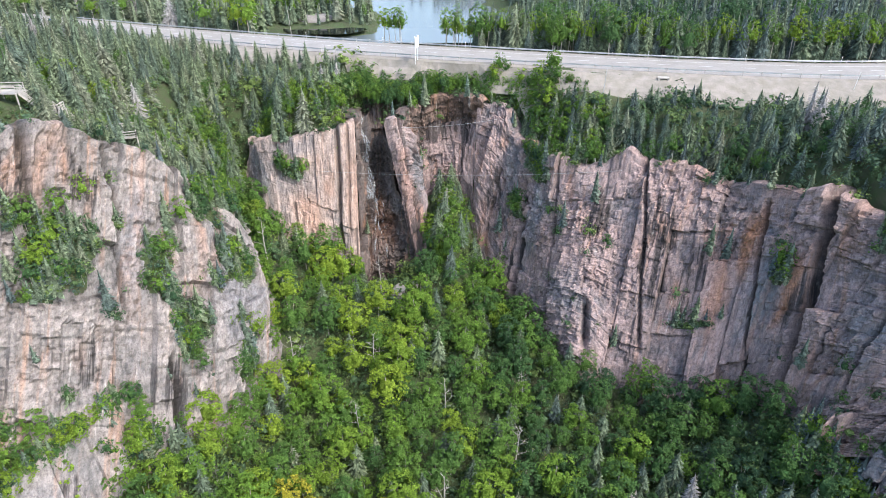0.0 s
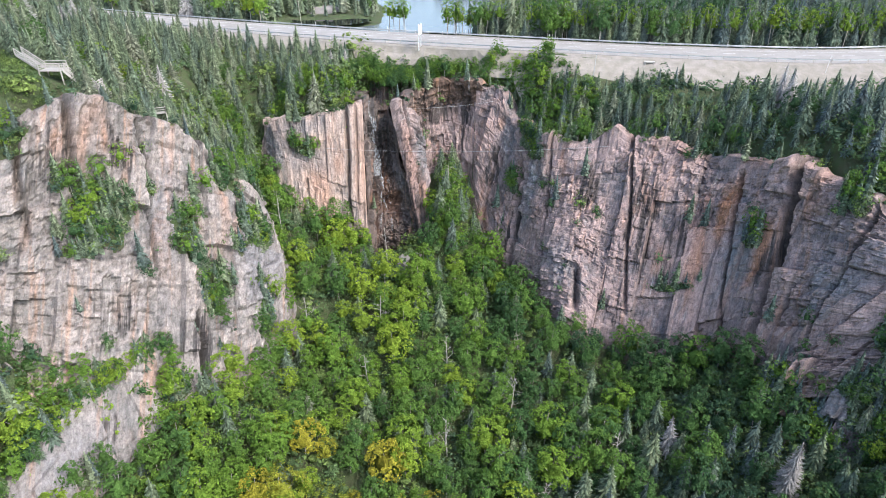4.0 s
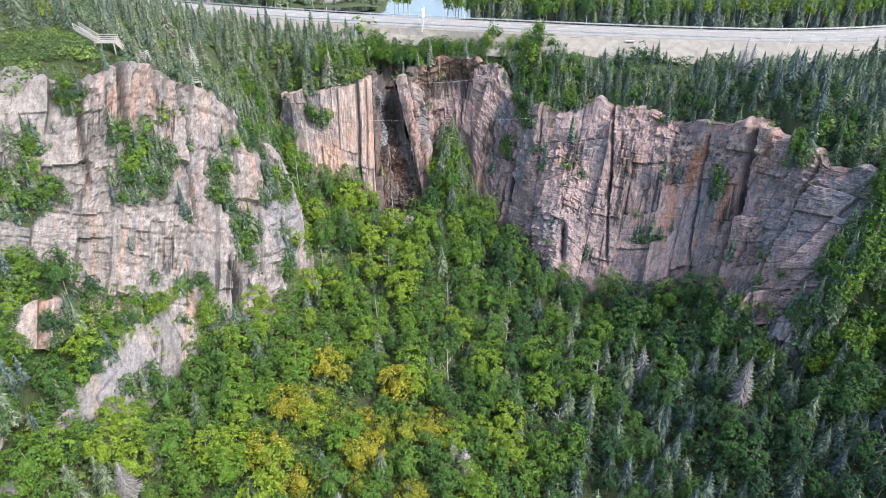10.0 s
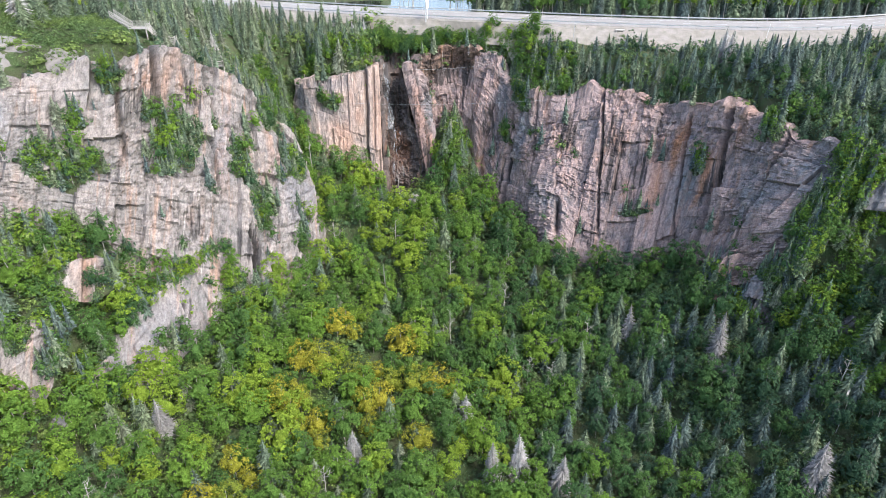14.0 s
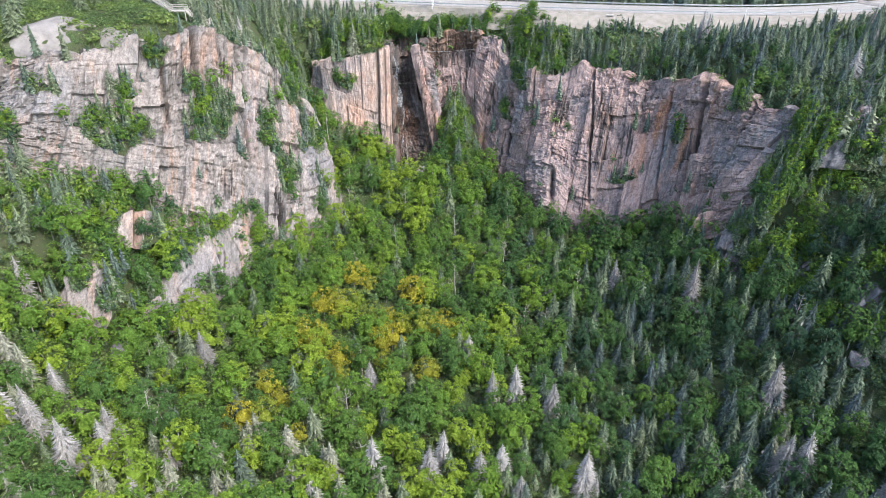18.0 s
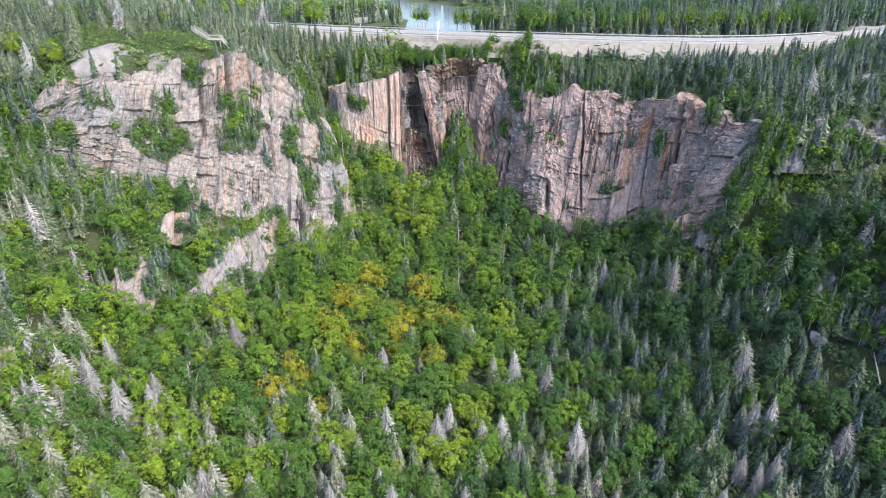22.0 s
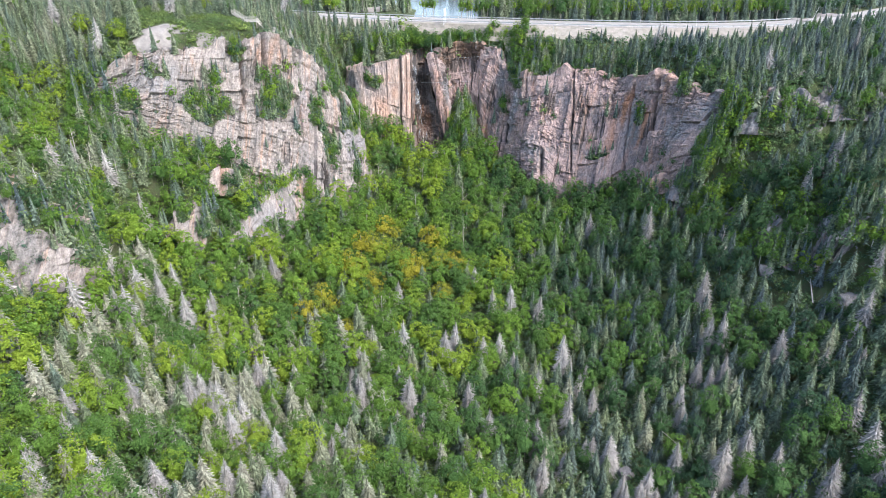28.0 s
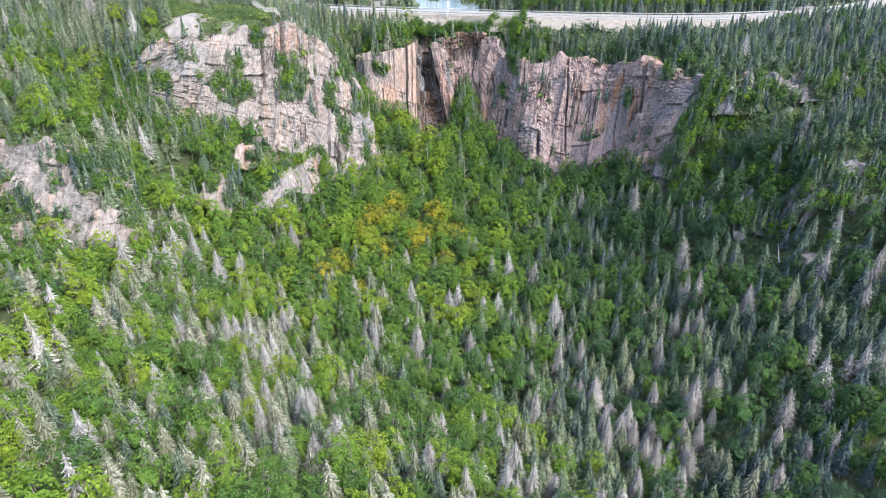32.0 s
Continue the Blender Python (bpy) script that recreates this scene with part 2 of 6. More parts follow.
def leaf_material(name, stops, island=0.25, through=0.3):
    """Foliage: a tone of its own for each tree, small differences from spray to spray."""
    n = Nodes(name)
    tone = n.add("ShaderNodeAttribute", attribute_name="tint").outputs["Fac"]
    apart = n.add("ShaderNodeSeparateColor")
    n.link(n.add("ShaderNodeObjectInfo").outputs["Color"], apart.inputs[0])
    own = n.math("ADD", tone, apart.outputs[0])
    colour = n.ramp(own, *stops)
    spray = n.add("ShaderNodeNewGeometry").outputs["Random Per Island"]
    colour = n.mix(1.0, colour, n.ramp(spray, (0.0, 1.0 - island), (1.0, 1.0 + island)), "MULTIPLY")
    at = n.mapped()
    mottled, sprigs = n.noise(at, 1.2, 3, 0.6), n.noise(at, 4.5, 3, 0.7)
    colour = n.mix(1.0, colour, n.ramp(mottled, (0.32, 0.72), (0.66, 1.22)), "MULTIPLY")
    colour = n.mix(1.0, colour, n.ramp(sprigs, (0.36, 0.68), (0.50, 1.0), (0.64, 1.28)), "MULTIPLY")
    n.done(colour, 0.65, sprigs, 0.6, 0.3, specular=0.15)
    thin = n.add("ShaderNodeBsdfTranslucent")
    n.link(colour, thin.inputs["Color"])
    both = n.add("ShaderNodeMixShader")
    both.inputs[0].default_value = through
    n.link(n.bsdf.outputs[0], both.inputs[1])
    n.link(thin.outputs[0], both.inputs[2])
    n.link(both.outputs[0], n.tree.nodes["Material Output"].inputs["Surface"])
    return n.mat


def plain_material(name, a, b, scale=0.5, rough=0.8, strength=0.4, distance=0.1, specular=0.3, metal=0.0):
    n = Nodes(name)
    at = n.mapped()
    big, fine = n.noise(at, scale, 5), n.noise(at, scale * 9, 6, 0.65)
    colour = n.mix(n.ramp(big, (0.35, 0.0), (0.65, 1.0)), a, b)
    colour = n.mix(0.4, colour, n.ramp(fine, (0.3, 0.55), (0.7, 1.0)), "MULTIPLY")
    n.bsdf.inputs["Metallic"].default_value = metal
    return n.done(colour, rough, fine, strength, distance, specular)


ROCK_LEFT = rock_material("granite_left", (0.240, 0.208, 0.190), (0.184, 0.178, 0.170), -14, -20)
ROCK_BUTTRESS = rock_material("granite_buttress", (0.40, 0.298, 0.25), (0.275, 0.245, 0.232), 0, -8, stain=0.7)
ROCK_RIGHT = rock_material("granite_right", (0.300, 0.213, 0.194), (0.188, 0.176, 0.184), 12, 50)
ROCK_GREY = rock_material("granite_grey", (0.215, 0.198, 0.197), (0.16, 0.16, 0.168), -15, 30)
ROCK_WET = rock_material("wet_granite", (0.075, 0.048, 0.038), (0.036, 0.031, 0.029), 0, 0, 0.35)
# darker, browner granite for the rock that juts out under the rim
ROCK_DARK = rock_material("dark_granite", (0.16, 0.10, 0.075), (0.075, 0.062, 0.056), 0, 0)
ROCK_PALE = plain_material("pale_granite", (0.34, 0.315, 0.295), (0.225, 0.21, 0.20), 0.45, 0.85, 0.6, 0.2)
MOSS = plain_material("forest_floor", (0.088, 0.135, 0.052), (0.105, 0.115, 0.062), 0.5, 0.95, 1.0, 0.5)
# low stops are darker and bluer, for shade and haze on the right side
SPRUCE = leaf_material("spruce_needles", ((0.0, (0.102, 0.136, 0.142)), (0.45, (0.134, 0.180, 0.124)), (0.8, (0.176, 0.222, 0.130)), (1.0, (0.222, 0.242, 0.175))), 0.50, 0.2)
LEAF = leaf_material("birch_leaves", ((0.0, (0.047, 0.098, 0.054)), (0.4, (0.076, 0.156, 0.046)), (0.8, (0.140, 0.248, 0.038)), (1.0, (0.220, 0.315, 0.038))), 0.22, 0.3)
BUSH = leaf_material("bush_leaves", ((0.0, (0.072, 0.118, 0.088)), (0.5, (0.104, 0.172, 0.078)), (1.0, (0.19, 0.265, 0.075))), 0.38, 0.3)
AUTUMN = leaf_material("autumn_leaves", ((0.0, (0.135, 0.225, 0.045)), (0.6, (0.248, 0.284, 0.038)), (1.0, (0.345, 0.322, 0.040))), 0.38, 0.3)
DEAD = leaf_material("dead_needles", ((0.0, (0.265, 0.252, 0.240)), (0.6, (0.365, 0.350, 0.335)), (1.0, (0.46, 0.445, 0.425))), 0.18, 0.15)
HALF_DEAD = leaf_material("thinning_needles", ((0.0, (0.165, 0.192, 0.125)), (0.5, (0.232, 0.250, 0.172)), (1.0, (0.320, 0.322, 0.258))), 0.38, 0.15)
BARK = plain_material("spruce_bark", (0.10, 0.08, 0.065), (0.16, 0.14, 0.12), 1.5, 0.9)
PALE_BARK = plain_material("birch_bark", (0.55, 0.52, 0.47), (0.30, 0.27, 0.23), 1.2, 0.8)
ASPHALT = plain_material("asphalt", (0.32, 0.302, 0.28), (0.37, 0.352, 0.33), 0.3, 0.85, 0.2, 0.02)
GRAVEL = plain_material("gravel_bank", (0.37, 0.33, 0.29), (0.27, 0.25, 0.205), 0.5, 0.95, 0.7, 0.2)
PAINT = plain_material("road_paint", (0.75, 0.75, 0.73), (0.68, 0.68, 0.66), 1.0, 0.7)
STEEL = plain_material("galvanised_steel", (0.42, 0.45, 0.46), (0.52, 0.54, 0.55), 0.6, 0.55, 0.1, 0.02, 0.5, 0.3)
TIMBER = plain_material("weathered_timber", (0.46, 0.43, 0.39), (0.56, 0.53, 0.49), 1.2, 0.85)
WHITE = plain_material("white_paint", (0.78, 0.78, 0.76), (0.70, 0.70, 0.68), 0.8, 0.6)
DARK = plain_material("dark_metal", (0.05, 0.05, 0.05), (0.08, 0.08, 0.08), 1.0, 0.6)


def water_material(name, colour, rough):
    n = Nodes(name)
    n.done(colour, rough, n.noise(n.mapped((0.6, 0.6, 0.6)), 1.2, 3), 0.05, 0.05, 0.5)
    return n.mat


LAKE = water_material("lake_water", (0.15, 0.18, 0.19), 0.18)
POND = water_material("pond_water", (0.012, 0.013, 0.012), 0.03)

# ---- the lie of the land: foot and rim of each rock wall, from one end to the other ----
WALL_LEFT = [(-101, 53, 46, -106, 62, 52), (-93, 53, 44, -95, 60, 55), (-84, 56.5, 40, -85, 66, 60), (-75, 61.5, 35, -76, 72.5, 59.3),
             (-66.5, 66, 29.5, -67.5, 78.5, 58.8), (-58.5, 69.5, 24.5, -60.5, 85.5, 60.6), (-50.5, 73.5, 20, -55, 92.5, 57), (-44, 77.5, 15.5, -50, 99, 51),
             (-36.5, 86, 11.5, -44.5, 103, 44), (-34, 95, 14, -39.5, 105.5, 35), (-36, 105, 21, -41, 111, 32), (-43, 114, 28, -47, 119, 36)]
WALL_SLAB = [(-64, 40, 8, -67, 43.5, 12), (-59.5, 45, 8.5, -63, 49.5, 14.5), (-56, 52, 9, -60, 57, 16.5), (-53, 59.5, 10, -57, 64, 17.5), (-49, 67, 12, -53, 71, 18.5), (-45.5, 73, 14, -48, 76, 19.5)]
WALL_SHELF = [(-71.5, 50, 25.5, -72, 53, 28.5), (-69, 51.5, 25, -69.5, 55, 30), (-66, 53.5, 24, -66.5, 58, 29.5), (-63, 57, 24, -63.5, 60, 27.5)]
WALL_KNOB = [(-79, 34, 15, -80, 36.5, 18), (-76, 35.5, 15, -77, 39, 20), (-72.5, 37.5, 16, -73.5, 42, 23), (-69, 40, 18, -69.5, 44.5, 23.5), (-67, 43, 19.5, -67, 46, 22)]
WALL_NEAR = [(-118, -2, 27, -116, 12, 46), (-106, -3, 26, -106, 12, 45), (-97, -4, 25, -97, 11, 44), (-89, -3, 24, -91, 12, 42), (-84, 4, 22, -87, 16, 38), (-82, 14, 20, -86, 24, 34)]
WALL_BUTTRESS = [(-44, 133, 35, -43.5, 136, 40), (-40.5, 127, 31.5, -40.5, 131, 42), (-35.2, 123.5, 27.5, -36, 128.5, 43.4), (-29, 122, 23, -29.5, 128.7, 44.3), (-23.5, 121, 18.5, -24, 129, 45.4), (-20, 120.3, 15.5, -20.4, 129.6, 45.9), (-18.4, 120.6, 14.5, -18.9, 130.6, 46.1)]
WALL_CHUTE = [(-18.4, 120.6, 14.5, -18.9, 130.6, 46.1), (-18.0, 126.5, 15.5, -18.8, 137.5, 46), (-15.8, 129.5, 16, -17.3, 142, 45.6), (-12, 130, 16, -14.6, 142, 45.4), (-8.6, 128.6, 16.5, -13.1, 139, 45), (-6.6, 126.5, 17.5, -12.9, 132.4, 45.3)]
WALL_PILLAR = [(-6.6, 126.5, 17.5, -12.9, 132.4, 45.3), (-5.8, 126.3, 18.5, -10.4, 131.7, 46.4), (-5.2, 128.3, 21.5, -8.4, 133.4, 45.2), (-4.6, 131, 25, -6.3, 135.6, 40), (-4.0, 134, 28, -5.0, 137.5, 35)]
WALL_RECESS = [(-6.4, 134.5, 27, -7.8, 136.4, 46.4), (-4.2, 137.8, 29, -5.5, 141, 46.6), (0, 140, 30, -0.5, 144, 46.8), (4.6, 139, 28.5, 4.6, 143.5, 47), (7.0, 134.5, 24, 7.8, 139.8, 47.2)]
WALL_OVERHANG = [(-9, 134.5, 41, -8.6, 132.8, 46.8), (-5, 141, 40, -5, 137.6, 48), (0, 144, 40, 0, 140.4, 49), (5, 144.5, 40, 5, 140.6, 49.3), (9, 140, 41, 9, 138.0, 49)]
WALL_RIGHT = [(7.0, 134.5, 24, 7.8, 139.8, 47.2), (11, 127.5, 14, 14, 138.0, 46.4), (15.5, 121.5, 8.5, 18.0, 131.5, 41.5), (20.5, 110.5, 9.5, 23, 123.5, 40), (26.5, 101.5, 12.5, 29, 120, 40.5), (34, 97, 6.5, 37, 117.5, 43.8),
              (43.5, 92.0, 6.0, 45, 112.3, 44), (50, 88, 10.5, 52.5, 106.8, 44.4), (55.7, 84.5, 15, 59.5, 96.5, 46.8), (58.5, 77, 20, 65, 87, 46.6), (62, 69, 26, 71, 73, 46.6), (70, 61, 31, 77, 66, 44)]
WALL_OUTCROP = [(54, 70, 12, 55, 72, 17), (57.5, 66, 11, 58.5, 70, 20), (61, 60, 10, 62, 64, 22.5), (65, 56, 12, 66.5, 60, 22), (69, 52, 15, 71, 55, 20.5)]
WALL_SIDE_UPPER = [(75, 61, 39, 76, 63, 45), (84, 58, 40, 85, 61, 47), (95, 60, 42, 96, 63, 48), (105, 59, 43, 106, 62, 48), (116, 56, 43, 117, 60, 49)]
WALL_SIDE_LOWER = [(77, 31, 14, 78, 34, 19), (83.5, 25, 16, 85, 28.5, 23), (88, 22, 25, 89.5, 25.5, 33), (96, 18, 27, 98, 22, 36), (106, 14, 28, 108, 18, 36)]
ROAD = [(-175, 222), (-130, 202), (-88, 184.5), (-29, 164), (21, 150.8), (62, 142), (96, 139), (130, 146), (165, 165), (205, 195)]
ROAD_Z = 55.0
FLOOR = [(55, 66.5, 10.5), (58.5, 61, 10), (62, 55.5, 10.5), (66, 51, 13), (60, 68.3, 22), (66, 61.5, 26), (-92, 49, 42), (-84, 52.5, 38), (-76, 57, 33), (70, 58, 29), (30, 88, 3), (38, 84, 1.5), (46, 79, 6), (57, 76, 16), (23, 95, 6), (14, 113, 4.5), (10, 119, 9), (-66, 49, 20), (-10, 119, 11.5), (52, 77, 12.5), (-43, 67, 9), (-49.5, 56, 6), (-57, 42, 6), (-33, 108, 20), (-38, 118, 28), (2, 133, 29), (3, 138, 31), (0, 126, 22.5), (5, 129, 25), (0, 100, 8), (-15, 109, 12), (0, 80, -1), (-20, 80, 2), (20, 80, -2), (0, 60, -5), (-30, 60, 2), (30, 60, -4), (0, 40, -8), (-30, 40, -2), (30, 40, -9),
         (45, 45, -3), (0, 10, -9), (-30, 10, -4), (30, 10, -12), (-55, 5, 4), (60, 15, -3), (0, -20, -8), (35, -25, -16), (70, -15, -2), (-40, -20, 3)]
SLOPES = [(-20, -58, 13), (-60, -30, 14), (-60, -60, 24), (20, -60, 0), (50, -60, -12), (0, -100, 20), (60, -110, 2), (-60, -110, 36), (0, -160, 34), (-90, -60, 34),
          (90, -60, 2), (120, -20, 24), (-78, 22, 20), (-92, 36, 34), (66, 33, 6), (120, 20, 42), (110, 40, 42), (120, -60, 14), (150, -30, 40), (160, -160, 40), (-160, -160, 60), (84, 30, 24), (93, 25, 28), (103, 20, 32), (76, 40, 18)]
PLATEAU = [(-90, 86, 66), (-60, 93, 59), (-64, 93, 61.5), (-55, 101, 51), (-78, 84, 62), (-70, 108, 59), (-100, 100, 66), (-120, 80, 61), (-115, 130, 64), (-62, 132, 54), (-85, 155, 56), (-45, 145, 50), (-28, 147, 50.5),
           (-150, 160, 66), (-125, 55, 56), (-125, 20, 54), (-160, 60, 66), (-110, -20, 42), (-150, -40, 58), (95, 85, 49), (80, 84, 48.5), (100, 108, 51), (74, 112, 50),
           (135, 108, 57), (105, 120, 55), (170, 60, 54), (140, 60, 50), (45, 121, 49.5), (25, 133, 50), (6, 146, 52), (88, 66, 47), (99, 66, 48.5), (114, 64, 49), (-95, 71, 61), (-93, 76, 63.5), (-87, 77, 64.5), (-80, 76, 62)]
BEYOND = [(-18, 186, 47.5), (2, 179, 47.8), (-38, 193, 47.8), (-5, 192, 47), (-34, 216, 50.8), (-46, 230, 51.5), (-28, 238, 50.3), (-60, 214, 51), (-60, 205, 50), (-10, 200, 47.5), (-10, 230, 47), (5, 260, 47), (-20, 300, 47), (40, 200, 51), (90, 190, 53), (150, 210, 58), (50, 260, 53), (120, 280, 58),
          (-90, 230, 53), (-150, 260, 58), (-60, 260, 51), (-60, 330, 47), (-150, 340, 47), (20, 345, 56), (70, 330, 56), (120, 380, 54), (250, 300, 62), (-260, 260, 66), (220, 120, 60), (-220, 120, 72)]

WALLS = [WALL_LEFT, WALL_SLAB, WALL_SHELF, WALL_KNOB, WALL_NEAR, WALL_BUTTRESS, WALL_CHUTE, WALL_PILLAR, WALL_RECESS, WALL_RIGHT, WALL_OUTCROP, WALL_SIDE_UPPER, WALL_SIDE_LOWER]
road_line = spline(ROAD, 240)
road_way = np.gradient(road_line, axis=0)
road_way /= np.linalg.norm(road_way, axis=1)[:, None]
road_side = np.stack([road_way[:, 1], -road_way[:, 0]], 1)      # towards the canyon

known = [np.array(FLOOR + SLOPES + PLATEAU + BEYOND, float)]
for w in WALLS:
    c = spline(w, 2 * len(w) - 1)
    run = np.gradient((c[:, :2] + c[:, 3:5]) / 2, axis=0)
    back = np.column_stack([-run[:, 1], run[:, 0], 0 * run[:, 0]])
    back *= 2.6 / np.linalg.norm(back, axis=1)[:, None]
    known += [c[:, :3] + back + (0, 0, -0.5), c[:, 3:] + back]
for off, dz in ((-9, -0.8), (0, -0.5), (9, -0.9), (17, -4.6)):
    p = road_line[::12] + off * road_side[::12]
    if off == 17:
        p = p[(p[:, 0] > 16) & (p[:, 0] < 120)]
    known.append(np.column_stack([p, np.full(len(p), ROAD_Z + dz)]))
known = np.vstack(known)
gap = np.linalg.norm(known[:, None, :2] - known[None, :, :2], axis=2)
keep = [i for i in range(len(known)) if not (gap[i, :i] < 0.6).any()]
known = known[keep]
gap = gap[np.ix_(keep, keep)]
side = np.column_stack([np.ones(len(known)), known[:, :2]])
full = np.block([[-gap, side], [side.T, np.zeros((3, 3))]])
weights = np.linalg.solve(full, np.concatenate([known[:, 2], np.zeros(3)]))


def lay(x, y):
    """Height of the land at x, y, without its small bumps."""
    out = np.empty(x.size)
    px, py = x.ravel(), y.ravel()
    for k in range(0, x.size, 20000):
        a, b = px[k:k + 20000], py[k:k + 20000]
        r = np.hypot(a[:, None] - known[None, :, 0], b[:, None] - known[None, :, 1])
        out[k:k + 20000] = -r @ weights[:-3] + weights[-3] + weights[-2] * a + weights[-1] * b
    return out.reshape(x.shape)


STEP = 1.9
gx, gy = np.arange(-270, 270 + STEP, STEP), np.arange(-175, 400 + STEP, STEP)
GX, GY = np.meshgrid(gx, gy, indexing="ij")
BASE = lay(GX, GY)
sx, sy = np.gradient(BASE, STEP)
STEEP = np.hypot(sx, sy)
road_gap = np.min(np.hypot(GX[::2, ::2, None] - road_line[None, None, ::3, 0], GY[::2, ::2, None] - road_line[None, None, ::3, 1]), axis=2)
road_gap = np.repeat(np.repeat(road_gap, 2, 0), 2, 1)[:GX.shape[0], :GX.shape[1]]
LAND = BASE + 2.2 * fbm(GX / 14, GY / 14, 3) * np.clip((road_gap - 19) / 12, 0, 1) - 2.0 * np.clip((STEEP - 1.0) / 0.8, 0, 1)
flat = np.clip((road_gap - 7.5) / 3, 0, 1)
LAND = LAND * flat + (ROAD_Z - 0.6) * (1 - flat)


def sample(a, x, y):
    u, v = np.clip((np.asarray(x) - gx[0]) / STEP, 0, len(gx) - 1.01), np.clip((np.asarray(y) - gy[0]) / STEP, 0, len(gy) - 1.01)
    i, j = u.astype(int), v.astype(int)
    u, v = u - i, v - j
    return (a[i, j] * (1 - u) + a[i + 1, j] * u) * (1 - v) + (a[i, j + 1] * (1 - u) + a[i + 1, j + 1] * u) * v


# ---- rock walls ----
def blocks(a, b, wide, high, seed):
    """Uneven courses of joint blocks: three randoms of the block, the place within it, and the gap to its joints in metres."""
    ca = a / wide + 0.45 * vnoise(a / wide * 0.9, 0 * a, seed) + 50
    i = np.floor(ca)
    u = ca - i
    cb = b / high + 5 * hash2(i, 0 * i, seed + 1) + 0.45 * vnoise(b / high * 0.9, i, seed + 2) + 50
    j = np.floor(cb)
    v = cb - j
    joint = np.minimum(np.minimum(u, 1 - u) * wide, np.minimum(v, 1 - v) * high)
    return hash2(i, j, seed + 3), hash2(i, j, seed + 4), hash2(i, j, seed + 5), u - 0.5, v - 0.5, joint


def rock_wall(name, stations, material, label, seed, relief=1.0, lean=0.12, fine=0.45, proud=0.9, block=(6.0, 11.0), steps=0.0, clefts=(), bare=0.93, green=(), stains=(), below=0.25):
    c = spline(stations, 400)
    foot, rim = c[:, :3], c[:, 3:]
    mid = (foot + rim) / 2
    length = np.concatenate([[0], np.cumsum(np.linalg.norm(np.diff(mid, axis=0), axis=1))])
    tall = np.linalg.norm(rim - foot, axis=1).mean()
    nu, nv = max(12, int(length[-1] / fine)), max(10, int(tall * (1 + below) / fine))
    reach = abs(lean) * tall * 1.05
    s = np.linspace(-reach, length[-1] + reach, nu)
    v = np.linspace(-below, 1.0, nv)
    S, V = np.meshgrid(s, v, indexing="ij")
    H = V * tall
    S = np.clip(S - lean * H, 0, length[-1])                # the mesh leans with the joints
    end = length[-1]

    def along(station):
        return np.interp(station * 399.0 / (len(stations) - 1), np.arange(400), length)

    foot = np.stack([np.interp(S, length, foot[:, k]) for k in range(3)], -1)
    rim = np.stack([np.interp(S, length, rim[:, k]) for k in range(3)], -1)
    over = V - steps * np.sin(2 * np.pi * (tall / 13.0) * V + 2.5 * vnoise(S / 16, 0 * S, seed + 70) * 6.28 / 3)     # ledges
    P = foot + (rim - foot) * np.stack([over, over, V], -1)
    flatP = foot + (rim - foot) * V[..., None]
    nrm = np.cross(np.gradient(flatP, axis=0), np.gradient(flatP, axis=1))
    nrm /= np.linalg.norm(nrm, axis=2)[..., None] + 1e-9
    a = S + lean * H + 0.5 * fbm(S / 7, H / 7, seed + 40)
    b = H - 0.10 * S + 0.8 * fbm(S / 6, H / 6, seed + 50)
    d = 3.0 * fbm(a / 17, b / 34, seed, 3)
    broken = np.clip(0.5 + 2.6 * fbm(a / 11, b / 9, seed + 33, 2), 0.08, 1.0)           # smooth slabs beside shattered rock
    # blocks along straight joints, then angular facets within them
    r1, r2, r3, u, w, joint = blocks(a, b, block[0], block[1], seed + 10)
    d = d + 2.0 * (r1 - 0.5) + 1.7 * (r2 - 0.5) * u + 1.0 * (r3 - 0.5) * w
    plate, crack = 0.5 * r1, 0.8 * np.exp(-(joint / 0.15) ** 2) * (r3 > 0.4)
    q1, q2, q3, u, w, joint = blocks(a + 0.3 * fbm(S / 3, H / 3, seed + 3, 2), b + 0.1 * a, block[0] * 0.37, block[1] * 0.33, seed + 17)
    d = d + (0.25 + 0.75 * broken) * (0.95 * (q1 - 0.5) + 1.0 * (q2 - 0.5) * u + 0.8 * (q3 - 0.5) * w)
    plate = plate + 0.3 * q1
    crack = np.maximum(crack, 0.65 * np.exp(-(joint / 0.12) ** 2) * (q3 > 0.45) * (0.3 + 0.7 * broken))
    for size, out, tilt, share in ((0.5, 0.55, 1.0, 0.15 + 0.85 * broken), (0.2, 0.34, 0.6, 0.2 + 0.8 * broken)):
        wide, high = 0.5 * block[0] * size, 0.45 * block[1] * size
        q1, q2, q3, u, w, joint = cells(a / wide + 31, (b + 0.2 * a) / high + 57, seed + int(40 * size))
        d = d + share * (out * (q1 - 0.5) + tilt * ((q2 - 0.5) * u + (q3 - 0.5) * w))
        plate = plate + 0.2 * q1
        crack = np.maximum(crack, 0.5 * np.exp(-(joint * wide / 0.10) ** 2) * (q3 > 0.55) * share)
    d = d - 0.35 * crack + 0.10 * fbm(S / 0.8, H / 0.8, seed + 30, 2)
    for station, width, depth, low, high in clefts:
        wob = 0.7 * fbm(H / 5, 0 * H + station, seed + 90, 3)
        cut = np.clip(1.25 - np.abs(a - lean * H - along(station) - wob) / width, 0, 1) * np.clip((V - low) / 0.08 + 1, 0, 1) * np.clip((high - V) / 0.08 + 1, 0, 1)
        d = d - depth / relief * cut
        # the cut also darkens the colour, as shade inside the cleft
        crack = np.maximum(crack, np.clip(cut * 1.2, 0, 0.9))
